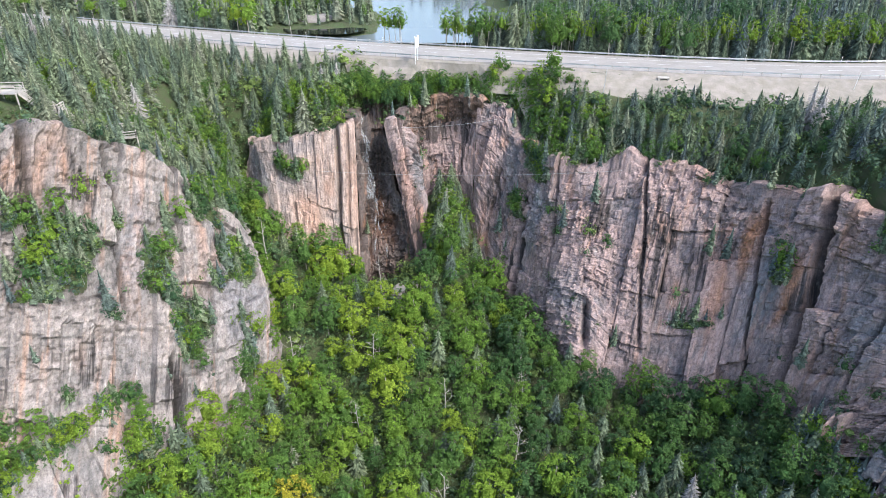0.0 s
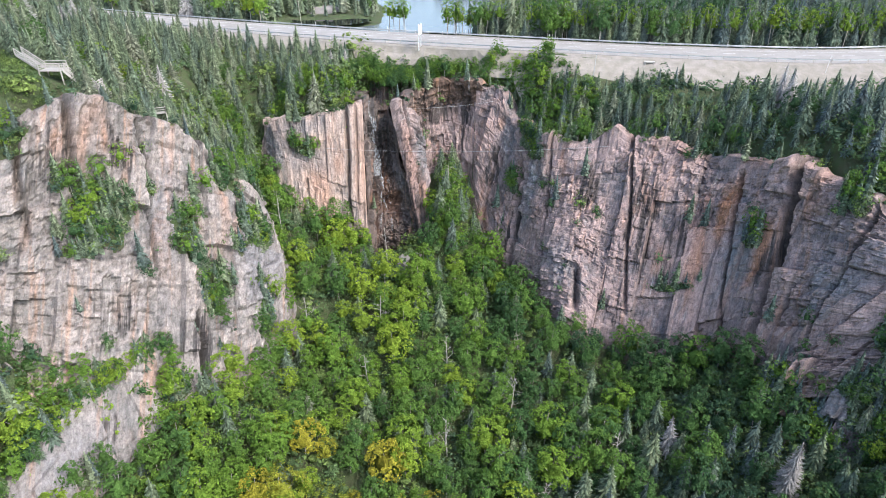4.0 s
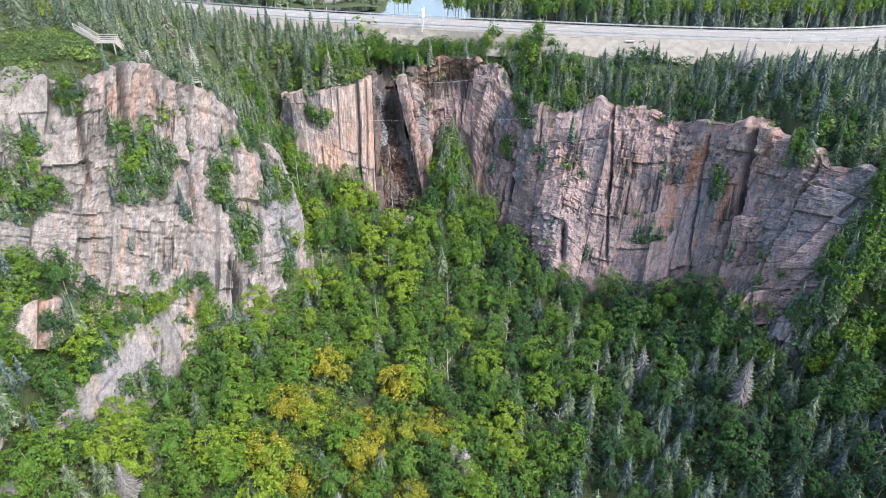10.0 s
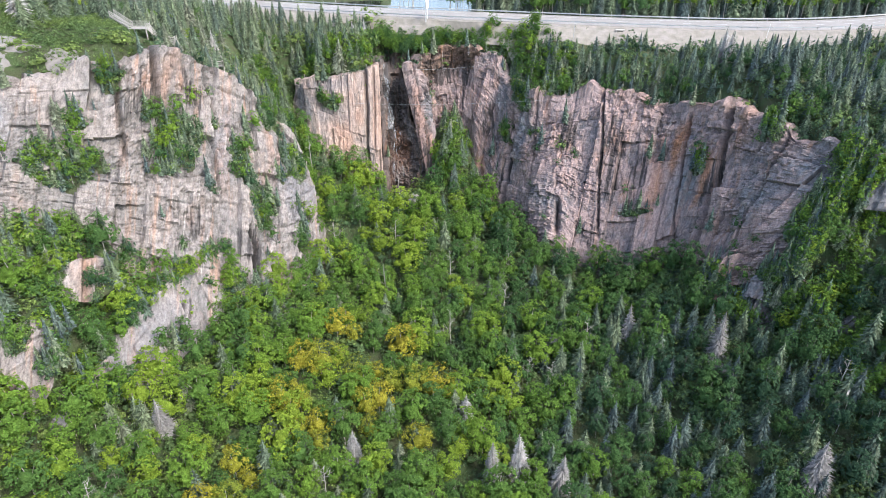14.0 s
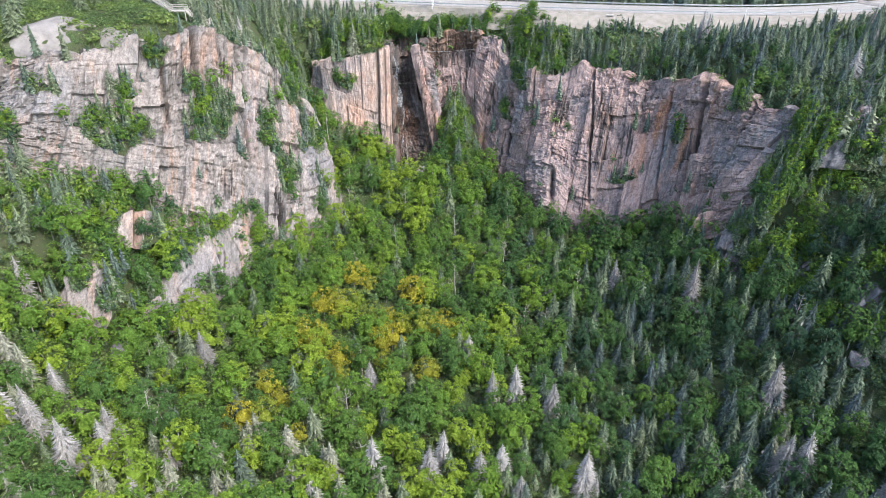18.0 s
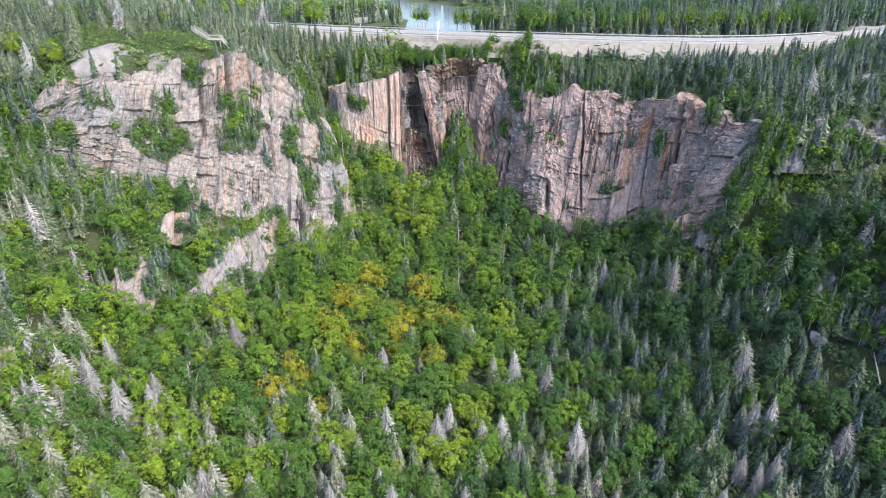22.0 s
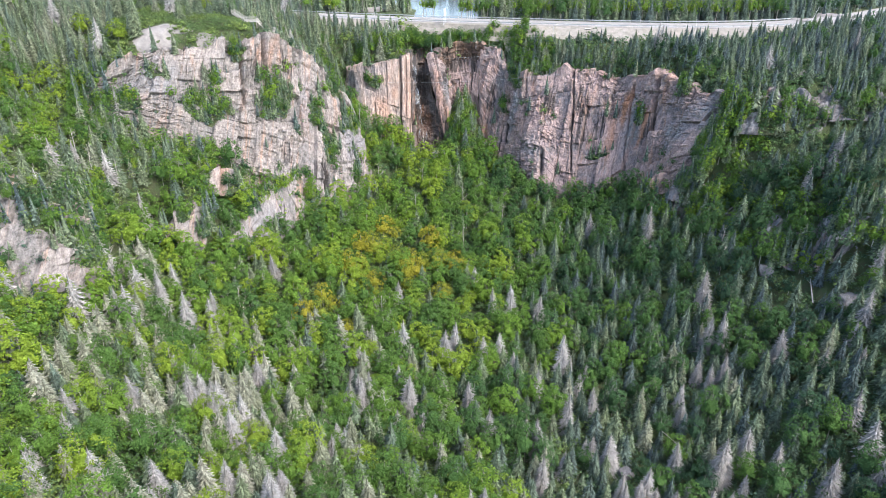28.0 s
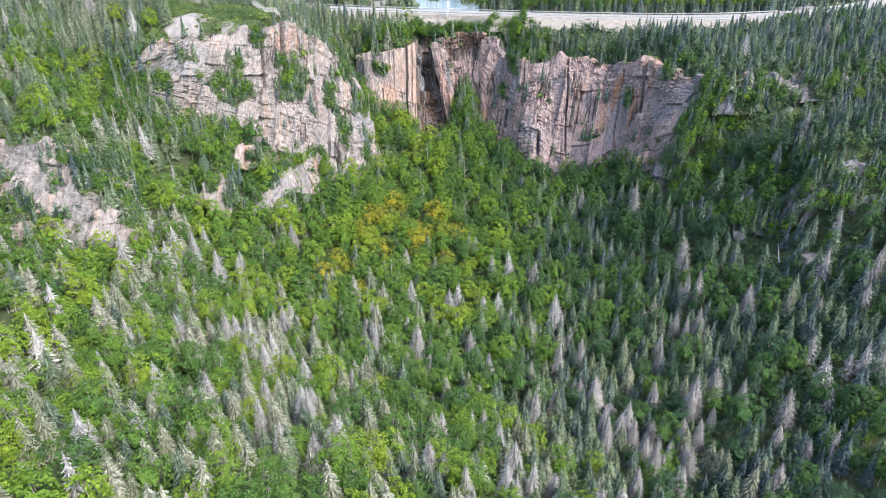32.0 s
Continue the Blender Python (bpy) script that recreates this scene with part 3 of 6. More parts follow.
    # water streaks under ledges, grey lichen and rust, each with its own bounds on the wall; in the recess the streaks
    # also paint overhang shade
    rough = fbm(S / 9 + 3, H / 6, seed + 95, 4)
    paint = {"streak_shade": np.clip(0.12 + 1.3 * fbm(a / 7, b / 12, seed + 81, 3), 0, 0.5), "lichen": np.clip(1.8 * fbm(a / 8, b / 10, seed + 83, 4) - 0.2, 0, 0.5), "rust": np.clip(2.2 * fbm(a / 3, b / 9, seed + 85, 3) - 0.35, 0, 0.6)}
    for sort, gs, gv, rs, rv, amount in stains:
        away = np.hypot((S + lean * (H - gv * tall) - along(gs)) / rs, (H - gv * tall) / rv)
        paint[sort] = np.maximum(paint[sort], amount * np.clip(1.5 - away + 1.4 * fbm(a / 1.6, b / 7, seed + 87, 3), 0, 1))
    # soil and moss have gathered in pockets and at the ends
    soil = rough > (np.quantile(rough[:, nv // 5:], bare) if bare < 1 else 9)
    ragged = fbm(S / 3.2, H / 3.2, seed + 99, 4)
    for gs, gv, rs, rv in green:
        soil |= np.hypot((S - along(gs)) / rs, (H - gv * tall) / rv) < 1.0 + 2.6 * ragged + 1.2 * rough
    if bare < 1:
        soil |= (np.minimum(S, end - S) if bare < 0.99 else end - S) < 1.0 + 5.0 * vnoise(H / 4, 0 * H, seed + 97)
    ends = np.clip(np.minimum(S, end - S) / 3.0, 0, 1)
    d = np.where(soil, 0.4 * d - 0.3, d)
    P = P + nrm * ((proud + relief * d) * (0.35 + 0.65 * ends))[..., None]
    P[..., 2] += np.where(V > 0.88, (V - 0.88) * 8.3 * (4.5 * fbm(S / 5.0, S * 0, seed + 60, 4) + 1.6 * (r1 - 0.5) - 0.3), 0)
    # the rim turns back over the ground
    flatn = nrm[:, -1:, :] * np.array([1, 1, 0.0])
    flatn /= np.linalg.norm(flatn, axis=2)[..., None] + 1e-9
    back = P[:, -1:, :] - flatn * np.array([0.9, 2.2, 4.0]).reshape(1, 3, 1) + np.array([0, 0, 1.0]) * np.array([0.25, 0.1, -1.3]).reshape(1, 3, 1)
    P = np.concatenate([P, back], axis=1)
    SOIL[name] = np.concatenate([soil, np.zeros((nu, 3), bool)], 1)
    mossy = SOIL[name][:-1, :-1] & SOIL[name][1:, 1:]
    me = quads(name, P.reshape(-1, 3), grid_faces(nu, P.shape[1]), [material, MOSS], mossy.ravel())
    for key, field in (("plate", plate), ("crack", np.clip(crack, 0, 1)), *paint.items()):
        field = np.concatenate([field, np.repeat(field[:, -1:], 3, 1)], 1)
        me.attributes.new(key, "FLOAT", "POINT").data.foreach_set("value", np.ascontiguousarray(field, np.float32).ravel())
    tagged(new(name, me), label, "cliff", kind="structure")
    return P


SOIL = {}
SHEETS = {
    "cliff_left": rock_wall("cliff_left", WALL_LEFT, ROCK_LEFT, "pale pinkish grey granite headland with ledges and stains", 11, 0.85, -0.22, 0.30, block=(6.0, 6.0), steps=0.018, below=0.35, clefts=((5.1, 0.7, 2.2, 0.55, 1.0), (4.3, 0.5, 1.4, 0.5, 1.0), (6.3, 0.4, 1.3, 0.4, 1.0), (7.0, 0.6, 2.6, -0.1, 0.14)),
                            bare=0.96, green=((5.5, 0.60, 6.5, 3.6), (7.25, 0.42, 3.4, 6.5), (3.2, 0.28, 4.0, 1.6), (1.0, 0.30, 5.0, 2.6), (8.7, 0.62, 3.6, 2.6), (8.3, 0.08, 2.6, 2.6), (2.2, 0.66, 3.2, 1.2)),
                            stains=(("streak_shade", 4.9, 0.75, 5.0, 5.0, 0.9), ("streak_shade", 5.8, 0.80, 3.0, 4.0, 0.9), ("streak_shade", 7.0, 0.08, 4.0, 3.5, 1.0), ("streak_shade", 5.6, 0.16, 3.0, 4.0, 0.9), ("streak_shade", 3.0, 0.75, 5.0, 3.0, 0.7), ("lichen", 1.8, 0.6, 9.0, 6.0, 0.8), ("lichen", 8.6, 0.5, 6.0, 8.0, 0.8), ("lichen", 6.6, 0.62, 3.0, 5.0, 0.7))),
    "cliff_slab": rock_wall("cliff_slab", WALL_SLAB, ROCK_LEFT, "smooth pale grey granite slabs below the headland", 23, 0.5, 0.0, 0.33, steps=0.03, bare=0.94, stains=(("streak_shade", 3.2, 0.4, 3.0, 3.0, 0.8), ("lichen", 2.0, 0.5, 12.0, 5.0, 0.6))),
    "cliff_shelf": rock_wall("cliff_shelf", WALL_SHELF, ROCK_LEFT, "short pale granite step among spruces", 25, 0.4, 0.0, 0.33, 0.4, bare=0.9),
    "cliff_knob": rock_wall("cliff_knob", WALL_KNOB, ROCK_LEFT, "rounded pale granite knob above the birches", 27, 0.4, 0.0, 0.33, 0.2, bare=0.9, below=0.8),
    "cliff_near": rock_wall("cliff_near", WALL_NEAR, ROCK_LEFT, "low pinkish granite wall half hidden by trees", 31, 0.8, -0.15, 0.36, steps=0.03, bare=0.64),
    "cliff_buttress": rock_wall("cliff_buttress", WALL_BUTTRESS, ROCK_BUTTRESS, "tall upright pale orange granite buttress beside the waterfall", 41, 0.55, 0.0, 0.27, 0.5, (4.5, 22.0), bare=1.0, clefts=((4.35, 0.5, 1.5, 0.1, 1.0), (4.95, 0.35, 0.9, 0.3, 1.0)), green=((2.4, 0.62, 2.2, 1.1),),
                                stains=(("lichen", 1.2, 0.5, 5.0, 9.0, 0.9), ("lichen", 2.4, 0.88, 6.0, 2.5, 0.8), ("rust", 3.0, 0.25, 3.0, 5.0, 0.4), ("rust", 5.2, 0.6, 1.5, 9.0, 0.25), ("streak_shade", 2.3, 0.25, 2.0, 4.0, 0.7))),
    "waterfall_chute": rock_wall("waterfall_chute", WALL_CHUTE, ROCK_WET, "dark wet rock chute behind the waterfall", 53, 0.9, 0.0, 0.27, 0.2, (3.0, 5.0), steps=0.05, bare=1.0, clefts=((1.4, 0.7, 2.0, 0.0, 1.0), (4.1, 0.5, 1.5, 0.4, 1.0)), stains=(("rust", 2.6, 0.2, 3.0, 5.0, 0.30), ("streak_shade", 2.0, 0.6, 5.0, 12.0, 1.0))),
    "cliff_pillar": rock_wall("cliff_pillar", WALL_PILLAR, ROCK_RIGHT, "narrow pale rock pillar between the waterfall and the recess", 59, 0.9, -0.1, 0.27, 0.4, (2.6, 4.0), bare=1.0, clefts=((1.6, 0.4, 1.6, 0.2, 1.0),), stains=(("streak_shade", 1.0, 0.15, 4.0, 8.0, 1.0), ("rust", 1.8, 0.2, 2.0, 5.0, 0.5), ("lichen", 3.2, 0.6, 2.5, 12.0, 1.0), ("rust", 0.8, 0.4, 1.2, 9.0, 0.35))),
    # the dark patches here paint the overhang's shadow into the rock colour
    "cliff_recess": rock_wall("cliff_recess", WALL_RECESS, ROCK_RIGHT, "fractured pinkish rock recess with dark stains and painted overhang shade", 61, 0.9, 0.0, 0.30, 0.4, (3.5, 6.0), bare=1.0, stains=(("streak_shade", 1.6, 0.72, 7.0, 7.0, 1.0), ("streak_shade", 3.3, 0.55, 3.0, 9.0, 1.0))),
    "cliff_overhang": rock_wall("cliff_overhang", WALL_OVERHANG, ROCK_DARK, "dark brown overhanging rock under the rim", 67, 0.7, 0.0, 0.30, 0.3, (3.5, 2.2), bare=1.0),
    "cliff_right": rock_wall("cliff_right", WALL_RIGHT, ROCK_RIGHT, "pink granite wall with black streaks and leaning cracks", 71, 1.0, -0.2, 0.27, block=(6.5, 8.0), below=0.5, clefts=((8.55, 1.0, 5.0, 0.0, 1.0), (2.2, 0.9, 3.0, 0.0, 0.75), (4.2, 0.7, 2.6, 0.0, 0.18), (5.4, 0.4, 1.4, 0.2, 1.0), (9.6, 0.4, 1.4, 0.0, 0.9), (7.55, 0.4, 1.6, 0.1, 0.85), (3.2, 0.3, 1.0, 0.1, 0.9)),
                             bare=0.995, green=((2.6, 0.94, 3.0, 2.4), (11.0, 0.3, 3.0, 4.0), (7.95, 0.55, 1.1, 1.6), (6.4, 0.30, 3.0, 0.5)),
                             stains=(("streak_shade", 8.4, 0.5, 1.6, 9.0, 1.0), ("streak_shade", 4.4, 0.7, 2.0, 5.0, 1.0), ("streak_shade", 5.75, 0.62, 4.2, 8.5, 1.0), ("streak_shade", 6.3, 0.45, 3.0, 7.0, 0.9), ("streak_shade", 1.0, 0.45, 3.5, 5.0, 1.0), ("streak_shade", 2.1, 0.3, 1.4, 9.0, 1.0), ("streak_shade", 5.2, 0.15, 3.0, 3.5, 0.7), ("lichen", 7.7, 0.45, 2.2, 7.0, 1.0), ("lichen", 9.6, 0.4, 4.5, 7.0, 0.95), ("lichen", 10.4, 0.75, 6.0, 8.0, 0.95), ("lichen", 1.6, 0.75, 3.0, 6.0, 0.8),
                                     ("lichen", 2.6, 0.65, 2.6, 8.0, 0.95), ("lichen", 3.6, 0.2, 4.0, 5.0, 0.6), ("rust", 7.4, 0.72, 1.4, 5.0, 0.9), ("rust", 8.2, 0.5, 1.0, 6.0, 0.8), ("rust", 6.9, 0.45, 1.6, 6.0, 0.5))),
    "cliff_outcrop": rock_wall("cliff_outcrop", WALL_OUTCROP, ROCK_RIGHT, "dark broken rock outcrop among the trees", 83, 1.6, -0.3, 0.28, block=(2.2, 4.0), bare=0.42, below=0.5, stains=(("lichen", 2.0, 0.6, 6.0, 6.0, 0.9), ("streak_shade", 2.6, 0.5, 3.0, 4.0, 0.8), ("rust", 0.9, 0.5, 1.6, 4.0, 0.9))),
    "cliff_side_upper": rock_wall("cliff_side_upper", WALL_SIDE_UPPER, ROCK_GREY, "low grey rock band half hidden by spruces", 91, 0.9, -0.1, 0.4, 0.5, (4.0, 4.0), bare=0.42),
    "cliff_side_lower": rock_wall("cliff_side_lower", WALL_SIDE_LOWER, ROCK_GREY, "broken grey rock band on the wooded slope", 97, 1.0, -0.2, 0.4, 0.3, (4.0, 5.0), bare=0.3),
}
# cells of the ground that lie under a rock face, and the height of the face there
FACE = np.zeros(GX.shape, bool)
for key, sheet in SHEETS.items():
    sheet = sheet[:, :-3]
    rock = np.ones(sheet.shape[:2], bool)
    rock[:, :int(sheet.shape[1] * 0.32)] = False
    low = sheet[rock]
    sheet = sheet[rock & ~SOIL[key][:, :-3]]
    for dx in (0, 1):
        for dy in (0, 1):
            i = np.clip(((low[..., 0] - gx[0]) / STEP).astype(int) + dx, 0, len(gx) - 1)
            j = np.clip(((low[..., 1] - gy[0]) / STEP).astype(int) + dy, 0, len(gy) - 1)
            np.minimum.at(LAND, (i, j), low[..., 2] - 0.9)
    i = np.clip(((sheet[..., 0] - gx[0]) / STEP + 0.5).astype(int), 0, len(gx) - 1)
    j = np.clip(((sheet[..., 1] - gy[0]) / STEP + 0.5).astype(int), 0, len(gy) - 1)
    FACE[i, j] = True

# the ground: a fine sheet, and a coarse apron that runs to the horizon
ex = np.concatenate([[-3000, -1500, -800, -450], gx, [450, 800, 1500, 3000]])
ey = np.concatenate([[-3000, -1500, -800, -400], gy, [520, 800, 1500, 3000]])
EX, EY = np.meshgrid(ex, ey, indexing="ij")
EZ = sample(LAND, EX, EY)
ground = tagged(new("ground", quads("ground", np.stack([EX, EY, EZ], -1).reshape(-1, 3), grid_faces(len(ex), len(ey)), [MOSS], smooth=True)), "mossy dark green forest floor of the gorge and plateau", "ground", kind="structure")


def on_face(x, y):
    i = np.clip(((x - gx[0]) / STEP + 0.5).astype(int), 0, len(gx) - 1)
    j = np.clip(((y - gy[0]) / STEP + 0.5).astype(int), 0, len(gy) - 1)
    return FACE[i, j]


def rock_patch(cx, cy, rx, ry, rise, seed, turn=0.0, material=None, label="smooth pale granite outcrop on the plateau", stepped=0.0):
    """A bare outcrop that swells out of the ground, smooth or broken into steps."""
    n = 40
    u, v = np.meshgrid(np.linspace(-1, 1, n), np.linspace(-1, 1, n), indexing="ij")
    r = np.hypot(u, v) * (1 + 0.7 * fbm(u * 2 + seed, v * 2, seed, 3))
    c, s = math.cos(turn), math.sin(turn)
    x, y = cx + u * rx * c - v * ry * s, cy + u * rx * s + v * ry * c
    swell = rise * np.clip(1.1 - r ** 3 * 1.6, -1, 1)
    if stepped:
        r1, r2, r3, bu, bv, joint = blocks(x + 0.4 * fbm(x / 2, y / 2, seed), y, 2.4, 1.7, seed + 4)
        swell = swell + stepped * (r1 - 0.45 + 0.6 * (r2 - 0.5) * bu + 0.6 * (r3 - 0.5) * bv) * np.clip(1.3 - r, 0, 1) + 1.5 * stepped * fbm(x / 2.6 + seed, y / 2.6, seed + 8, 3) - 0.35 * stepped
    z = sample(LAND, x, y) + swell + 0.35 * rise * fbm(x / 3, y / 3, seed + 1, 3) - 0.1
    if stepped:                                     # the steps stand out of the slope as well as up
        out = np.clip(swell, -0.5, 3.0)
        x, y = x - 0.35 * out, y - 0.6 * out
        z = z - 0.25 * out
    me = quads("rock_outcrop", np.stack([x, y, z], -1).reshape(-1, 3), grid_faces(n, n), [material or ROCK_PALE])
    for key, field in (("plate", 0.5 + 0.8 * fbm(x / 3, y / 3, seed + 2)), ("lichen", np.clip(0.4 + 1.5 * fbm(x / 4, y / 4, seed + 3), 0, 1))):
        me.attributes.new(key, "FLOAT", "POINT").data.foreach_set("value", np.ascontiguousarray(field, np.float32).ravel())
    ob = new("rock_outcrop", me)
    return tagged(ob, label, "rock", "outcrops on the plateau")


for k, (cx, cy, rx, ry, rise) in enumerate(((-72, 78, 6, 3.5, 1.0), (-112, 84, 8, 4, 1.6), (-101, 33, 6, 5, 2.0), (-128, 66, 7, 4, 2.0), (92, 74, 6, 3, 1.6), (108, 88, 7, 3.5, 1.8), (122, 70, 7, 4, 1.8), (132, 153, 16, 4, 1.0), (152, 164, 14, 5, 1.3), (-42, 222, 7, 4, 2.0))):
    rock_patch(cx, cy, rx, ry, rise, 20 + k, k * 0.7)

rock_patch(-86.0, 71.0, 6.0, 7.0, 0.5, 51, 0.15, ROCK_PALE, "bald granite slab sloping down to the cliff edge")
rock_patch(-82.5, 78.0, 5.0, 3.2, 0.5, 54, 0.3, ROCK_PALE, "wide bald granite slab on top of the headland")
SIDE_LEDGES = ((84, 64, 5, 3, 2.2, 2.6), (97, 62, 8, 3.5, 2.6, 3.0), (112, 60, 7, 3, 2.4, 2.6), (79, 38, 4, 3, 2.0, 2.6), (88, 27, 6, 3.5, 2.6, 3.0), (99, 19, 6, 3.5, 2.6, 3.0), (112, 30, 6, 3, 2.4, 2.6), (73, 51, 4.5, 3, 2.2, 2.8),
               (93, 44, 5, 2.6, 2.0, 2.4), (66, 21, 3, 2.2, 1.6, 2.0), (108, 5, 5, 3, 2.0, 2.6))
for k, (cx, cy, rx, ry, rise, step_up) in enumerate(SIDE_LEDGES):
    rock_patch(cx, cy, rx, ry, rise, 60 + k, 0.5 + 0.4 * k, ROCK_GREY, "broken grey rock ledge on the wooded slope", step_up)

# ---- plants: templates of loose sprays on a tapered stem ----
def stem(base, top, r0, r1, sides=5):
    a = np.linspace(0, 2 * np.pi, sides, endpoint=False)
    ring = np.stack([np.cos(a), np.sin(a), 0 * a], 1)
    base, top = np.array(base, float), np.array(top, float)
    v = np.vstack([base + ring * r0, top + ring * r1])
    i = np.arange(sides)
    j = (i + 1) % sides
    return v, np.stack([i, j, j + sides, i + sides], 1)


def join(parts):
    vs, qs, at = [], [], 0
    for v, q in parts:
        vs.append(v)
        qs.append(q + at)
        at += len(v)
    return np.vstack(vs), np.vstack(qs)


def cards(n):
    return np.arange(4 * n).reshape(n, 4)


def spruce_crown(rng, tall, wide, boughs, bare=0.05, ragged=0.5, hang=1.0, full=0.8, broad=1.0, heart=0.5):
    """Single drooping boughs in a spiral round a dense heart, shorter towards the tip, ragged in length."""
    out = []
    lop, way = 0.25 * rng.random(), rng.random() * 6.28
    lean = 0.06 * wide * rng.normal(size=2)
    for k in range(boughs):
        f = 1 - math.sqrt((k + rng.random()) / boughs) * 0.985
        a = 2.4 * k + 0.8 * rng.random()
        R = (wide * (1 - f) ** full * (1 - 0.6 * ragged + ragged * rng.random()) + 0.10) * (1 + lop * math.cos(a - way))
        z = tall * (bare + (1 - bare) * f)
        c, sn = math.cos(a), math.sin(a)
        half = broad * (0.07 + 0.085 * R) * (0.7 + 0.6 * rng.random())
        drop = hang * (0.30 + 0.40 * rng.random()) * R
        x, y = lean * f
        m = 0.62 * R
        out.append(np.array([[x + 0.12 * c * R, y + 0.12 * sn * R, z + 0.25 * R], [x + c * m + sn * half, y + sn * m - c * half, z - 0.40 * drop - 0.3 * half], [x + c * R, y + sn * R, z - drop], [x + c * m - sn * half, y + sn * m + c * half, z - 0.40 * drop - 0.3 * half]]))
    rings = [(bare, heart), (0.4, heart * 0.66), (0.7, heart * 0.38), (0.98, 0.02)]
    turn = 6.2832 / 6
    for (fa, ra), (fb, rb) in zip(rings, rings[1:]):
        for j in range(6):
            out.append(np.array([[lean[0] * f + math.cos(t) * r * wide, lean[1] * f + math.sin(t) * r * wide, tall * f] for t, r, f in ((turn * j, ra, fa), (turn * (j + 1), ra, fa), (turn * (j + 1), rb, fb), (turn * j, rb, fb))]))
    a = np.array([[lean[0], lean[1], tall * 1.02], [lean[0] + 0.07, lean[1], tall * 0.94], [lean[0], lean[1], tall * 0.90], [lean[0] - 0.07, lean[1] + 0.05, tall * 0.94]])
    out.append(a)
    return np.vstack(out), cards(len(out))


def lump(rng, centre, r, squash=0.85, around=5, rings=3):
    """A dented ball of foliage, open below."""
    a = np.linspace(0, 2 * np.pi, around + 1) + rng.random() * 6.28
    e = np.linspace(-0.55, 1.45, rings + 1)
    k = r * (0.78 + 0.44 * rng.random((rings + 1, around)))
    k = np.concatenate([k, k[:, :1]], 1)
    p = np.stack([np.cos(e)[:, None] * np.cos(a) * k, np.cos(e)[:, None] * np.sin(a) * k, np.sin(e)[:, None] * k * squash], -1) + centre
    return p.reshape(-1, 3), grid_faces(rings + 1, around + 1)[:, ::-1]


def leafy_crown(rng, tall, wide, clumps, leaves, size, low=0.25, around=6, rings=3):
    """Many small clumps of leaf sprays over a rounded, uneven crown with a shaded heart; a spray is a bent card."""
    out = []
    zc, rz = tall * (0.5 + 0.5 * low) * 0.97, tall * (1 - low) * 0.5
    n = max(3, leaves // clumps)
    lobes = [(rng.random() * 6.28, 0.75 + 0.4 * rng.random()) for _ in range(4)]
    shrink = 1.25 / clumps ** 0.42
    for c in range(clumps):
        f = (c + 0.5) / clumps
        h = 1 - 1.65 * f
        a = 2.4 * c + 0.9 * rng.random()
        lobe = sum(k * max(0.0, math.cos(a - t)) for t, k in lobes) / 1.6
        rr = wide * math.sqrt(max(0.0, 1 - h * h)) * (0.42 + 0.3 * lobe + 0.28 * rng.random())
        centre = np.array([math.cos(a) * rr, math.sin(a) * rr, zc + rz * h * (0.72 + 0.28 * rng.random())])
        ball = wide * shrink * (0.75 + 0.5 * rng.random())
        outward = centre - np.array([0, 0, zc - 0.3 * rz])
        outward /= np.linalg.norm(outward) + 1e-6
        d = rng.normal(size=(n, 3)) + 0.9 * outward + np.array([0, 0, 0.35])
        d /= np.linalg.norm(d, axis=1)[:, None]
        p = centre + d * ball * (0.55 + 0.55 * rng.random((n, 1))) * np.array([1, 1, 0.85])
        nrm = 0.7 * d + 0.30 * rng.normal(size=(n, 3)) + 0.8 * outward + np.array([0, 0, 0.2])
        nrm /= np.linalg.norm(nrm, axis=1)[:, None]
        u = np.cross(nrm, rng.normal(size=(n, 3)))
        u /= np.linalg.norm(u, axis=1)[:, None]
        w = np.cross(nrm, u)
        s = size * (0.6 + 0.8 * rng.random((n, 1)))
        bend = nrm * s * 0.3
        out.append((np.stack([p - u * s - bend, p - w * s * 0.65, p + u * s - bend, p + w * s * 0.65], 1).reshape(-1, 3), cards(n)))
    out.append(lump(rng, np.array([0, 0, zc - 0.25 * rz]), wide * 0.46, 0.95 * rz / wide, around, rings))
    return join(out)


def bare_limbs(rng, tall, n, reach):
    out = []
    for k in range(n):
        z = tall * (0.3 + 0.68 * rng.random())
        a, L = rng.random() * 6.28, reach * (1.15 - z / tall) * (0.5 + 0.8 * rng.random()) + 0.2
        d = np.array([np.cos(a), np.sin(a), 0.15 + 0.6 * rng.random()])
        out.append(stem((0, 0, z), d * L + np.array([0, 0, z]), 0.05, 0.015, 3))
        if L > 0.8:
            e = d * L * 0.5 + np.array([0, 0, z])
            out.append(stem(e, e + np.array([np.cos(a + 0.9), np.sin(a + 0.9), 0.5]) * L * 0.45, 0.03, 0.01, 3))
    return join(out)


rng = np.random.default_rng(7)


def spruce_kind(near):
    tall, wide = 8.2 + 2.2 * rng.random(), 1.75 + 0.6 * rng.random()
    return (stem((0, 0, -0.8), (0, 0, tall * 0.93), 0.14, 0.03), spruce_crown(rng, tall, wide, 400 if near else 200, hang=0.6, full=0.7, broad=0.95 if near else 1.25, heart=0.55))


def dead_kind(near):
    tall, wide = 8.6 + 2.0 * rng.random(), 1.85 + 0.6 * rng.random()
    return (stem((0, 0, -0.8), (0, 0, tall * 0.98), 0.14, 0.02), spruce_crown(rng, tall, wide, 820 if near else 240, 0.03, 0.7, 0.32, 0.7, 0.40 if near else 0.9, 0.5))


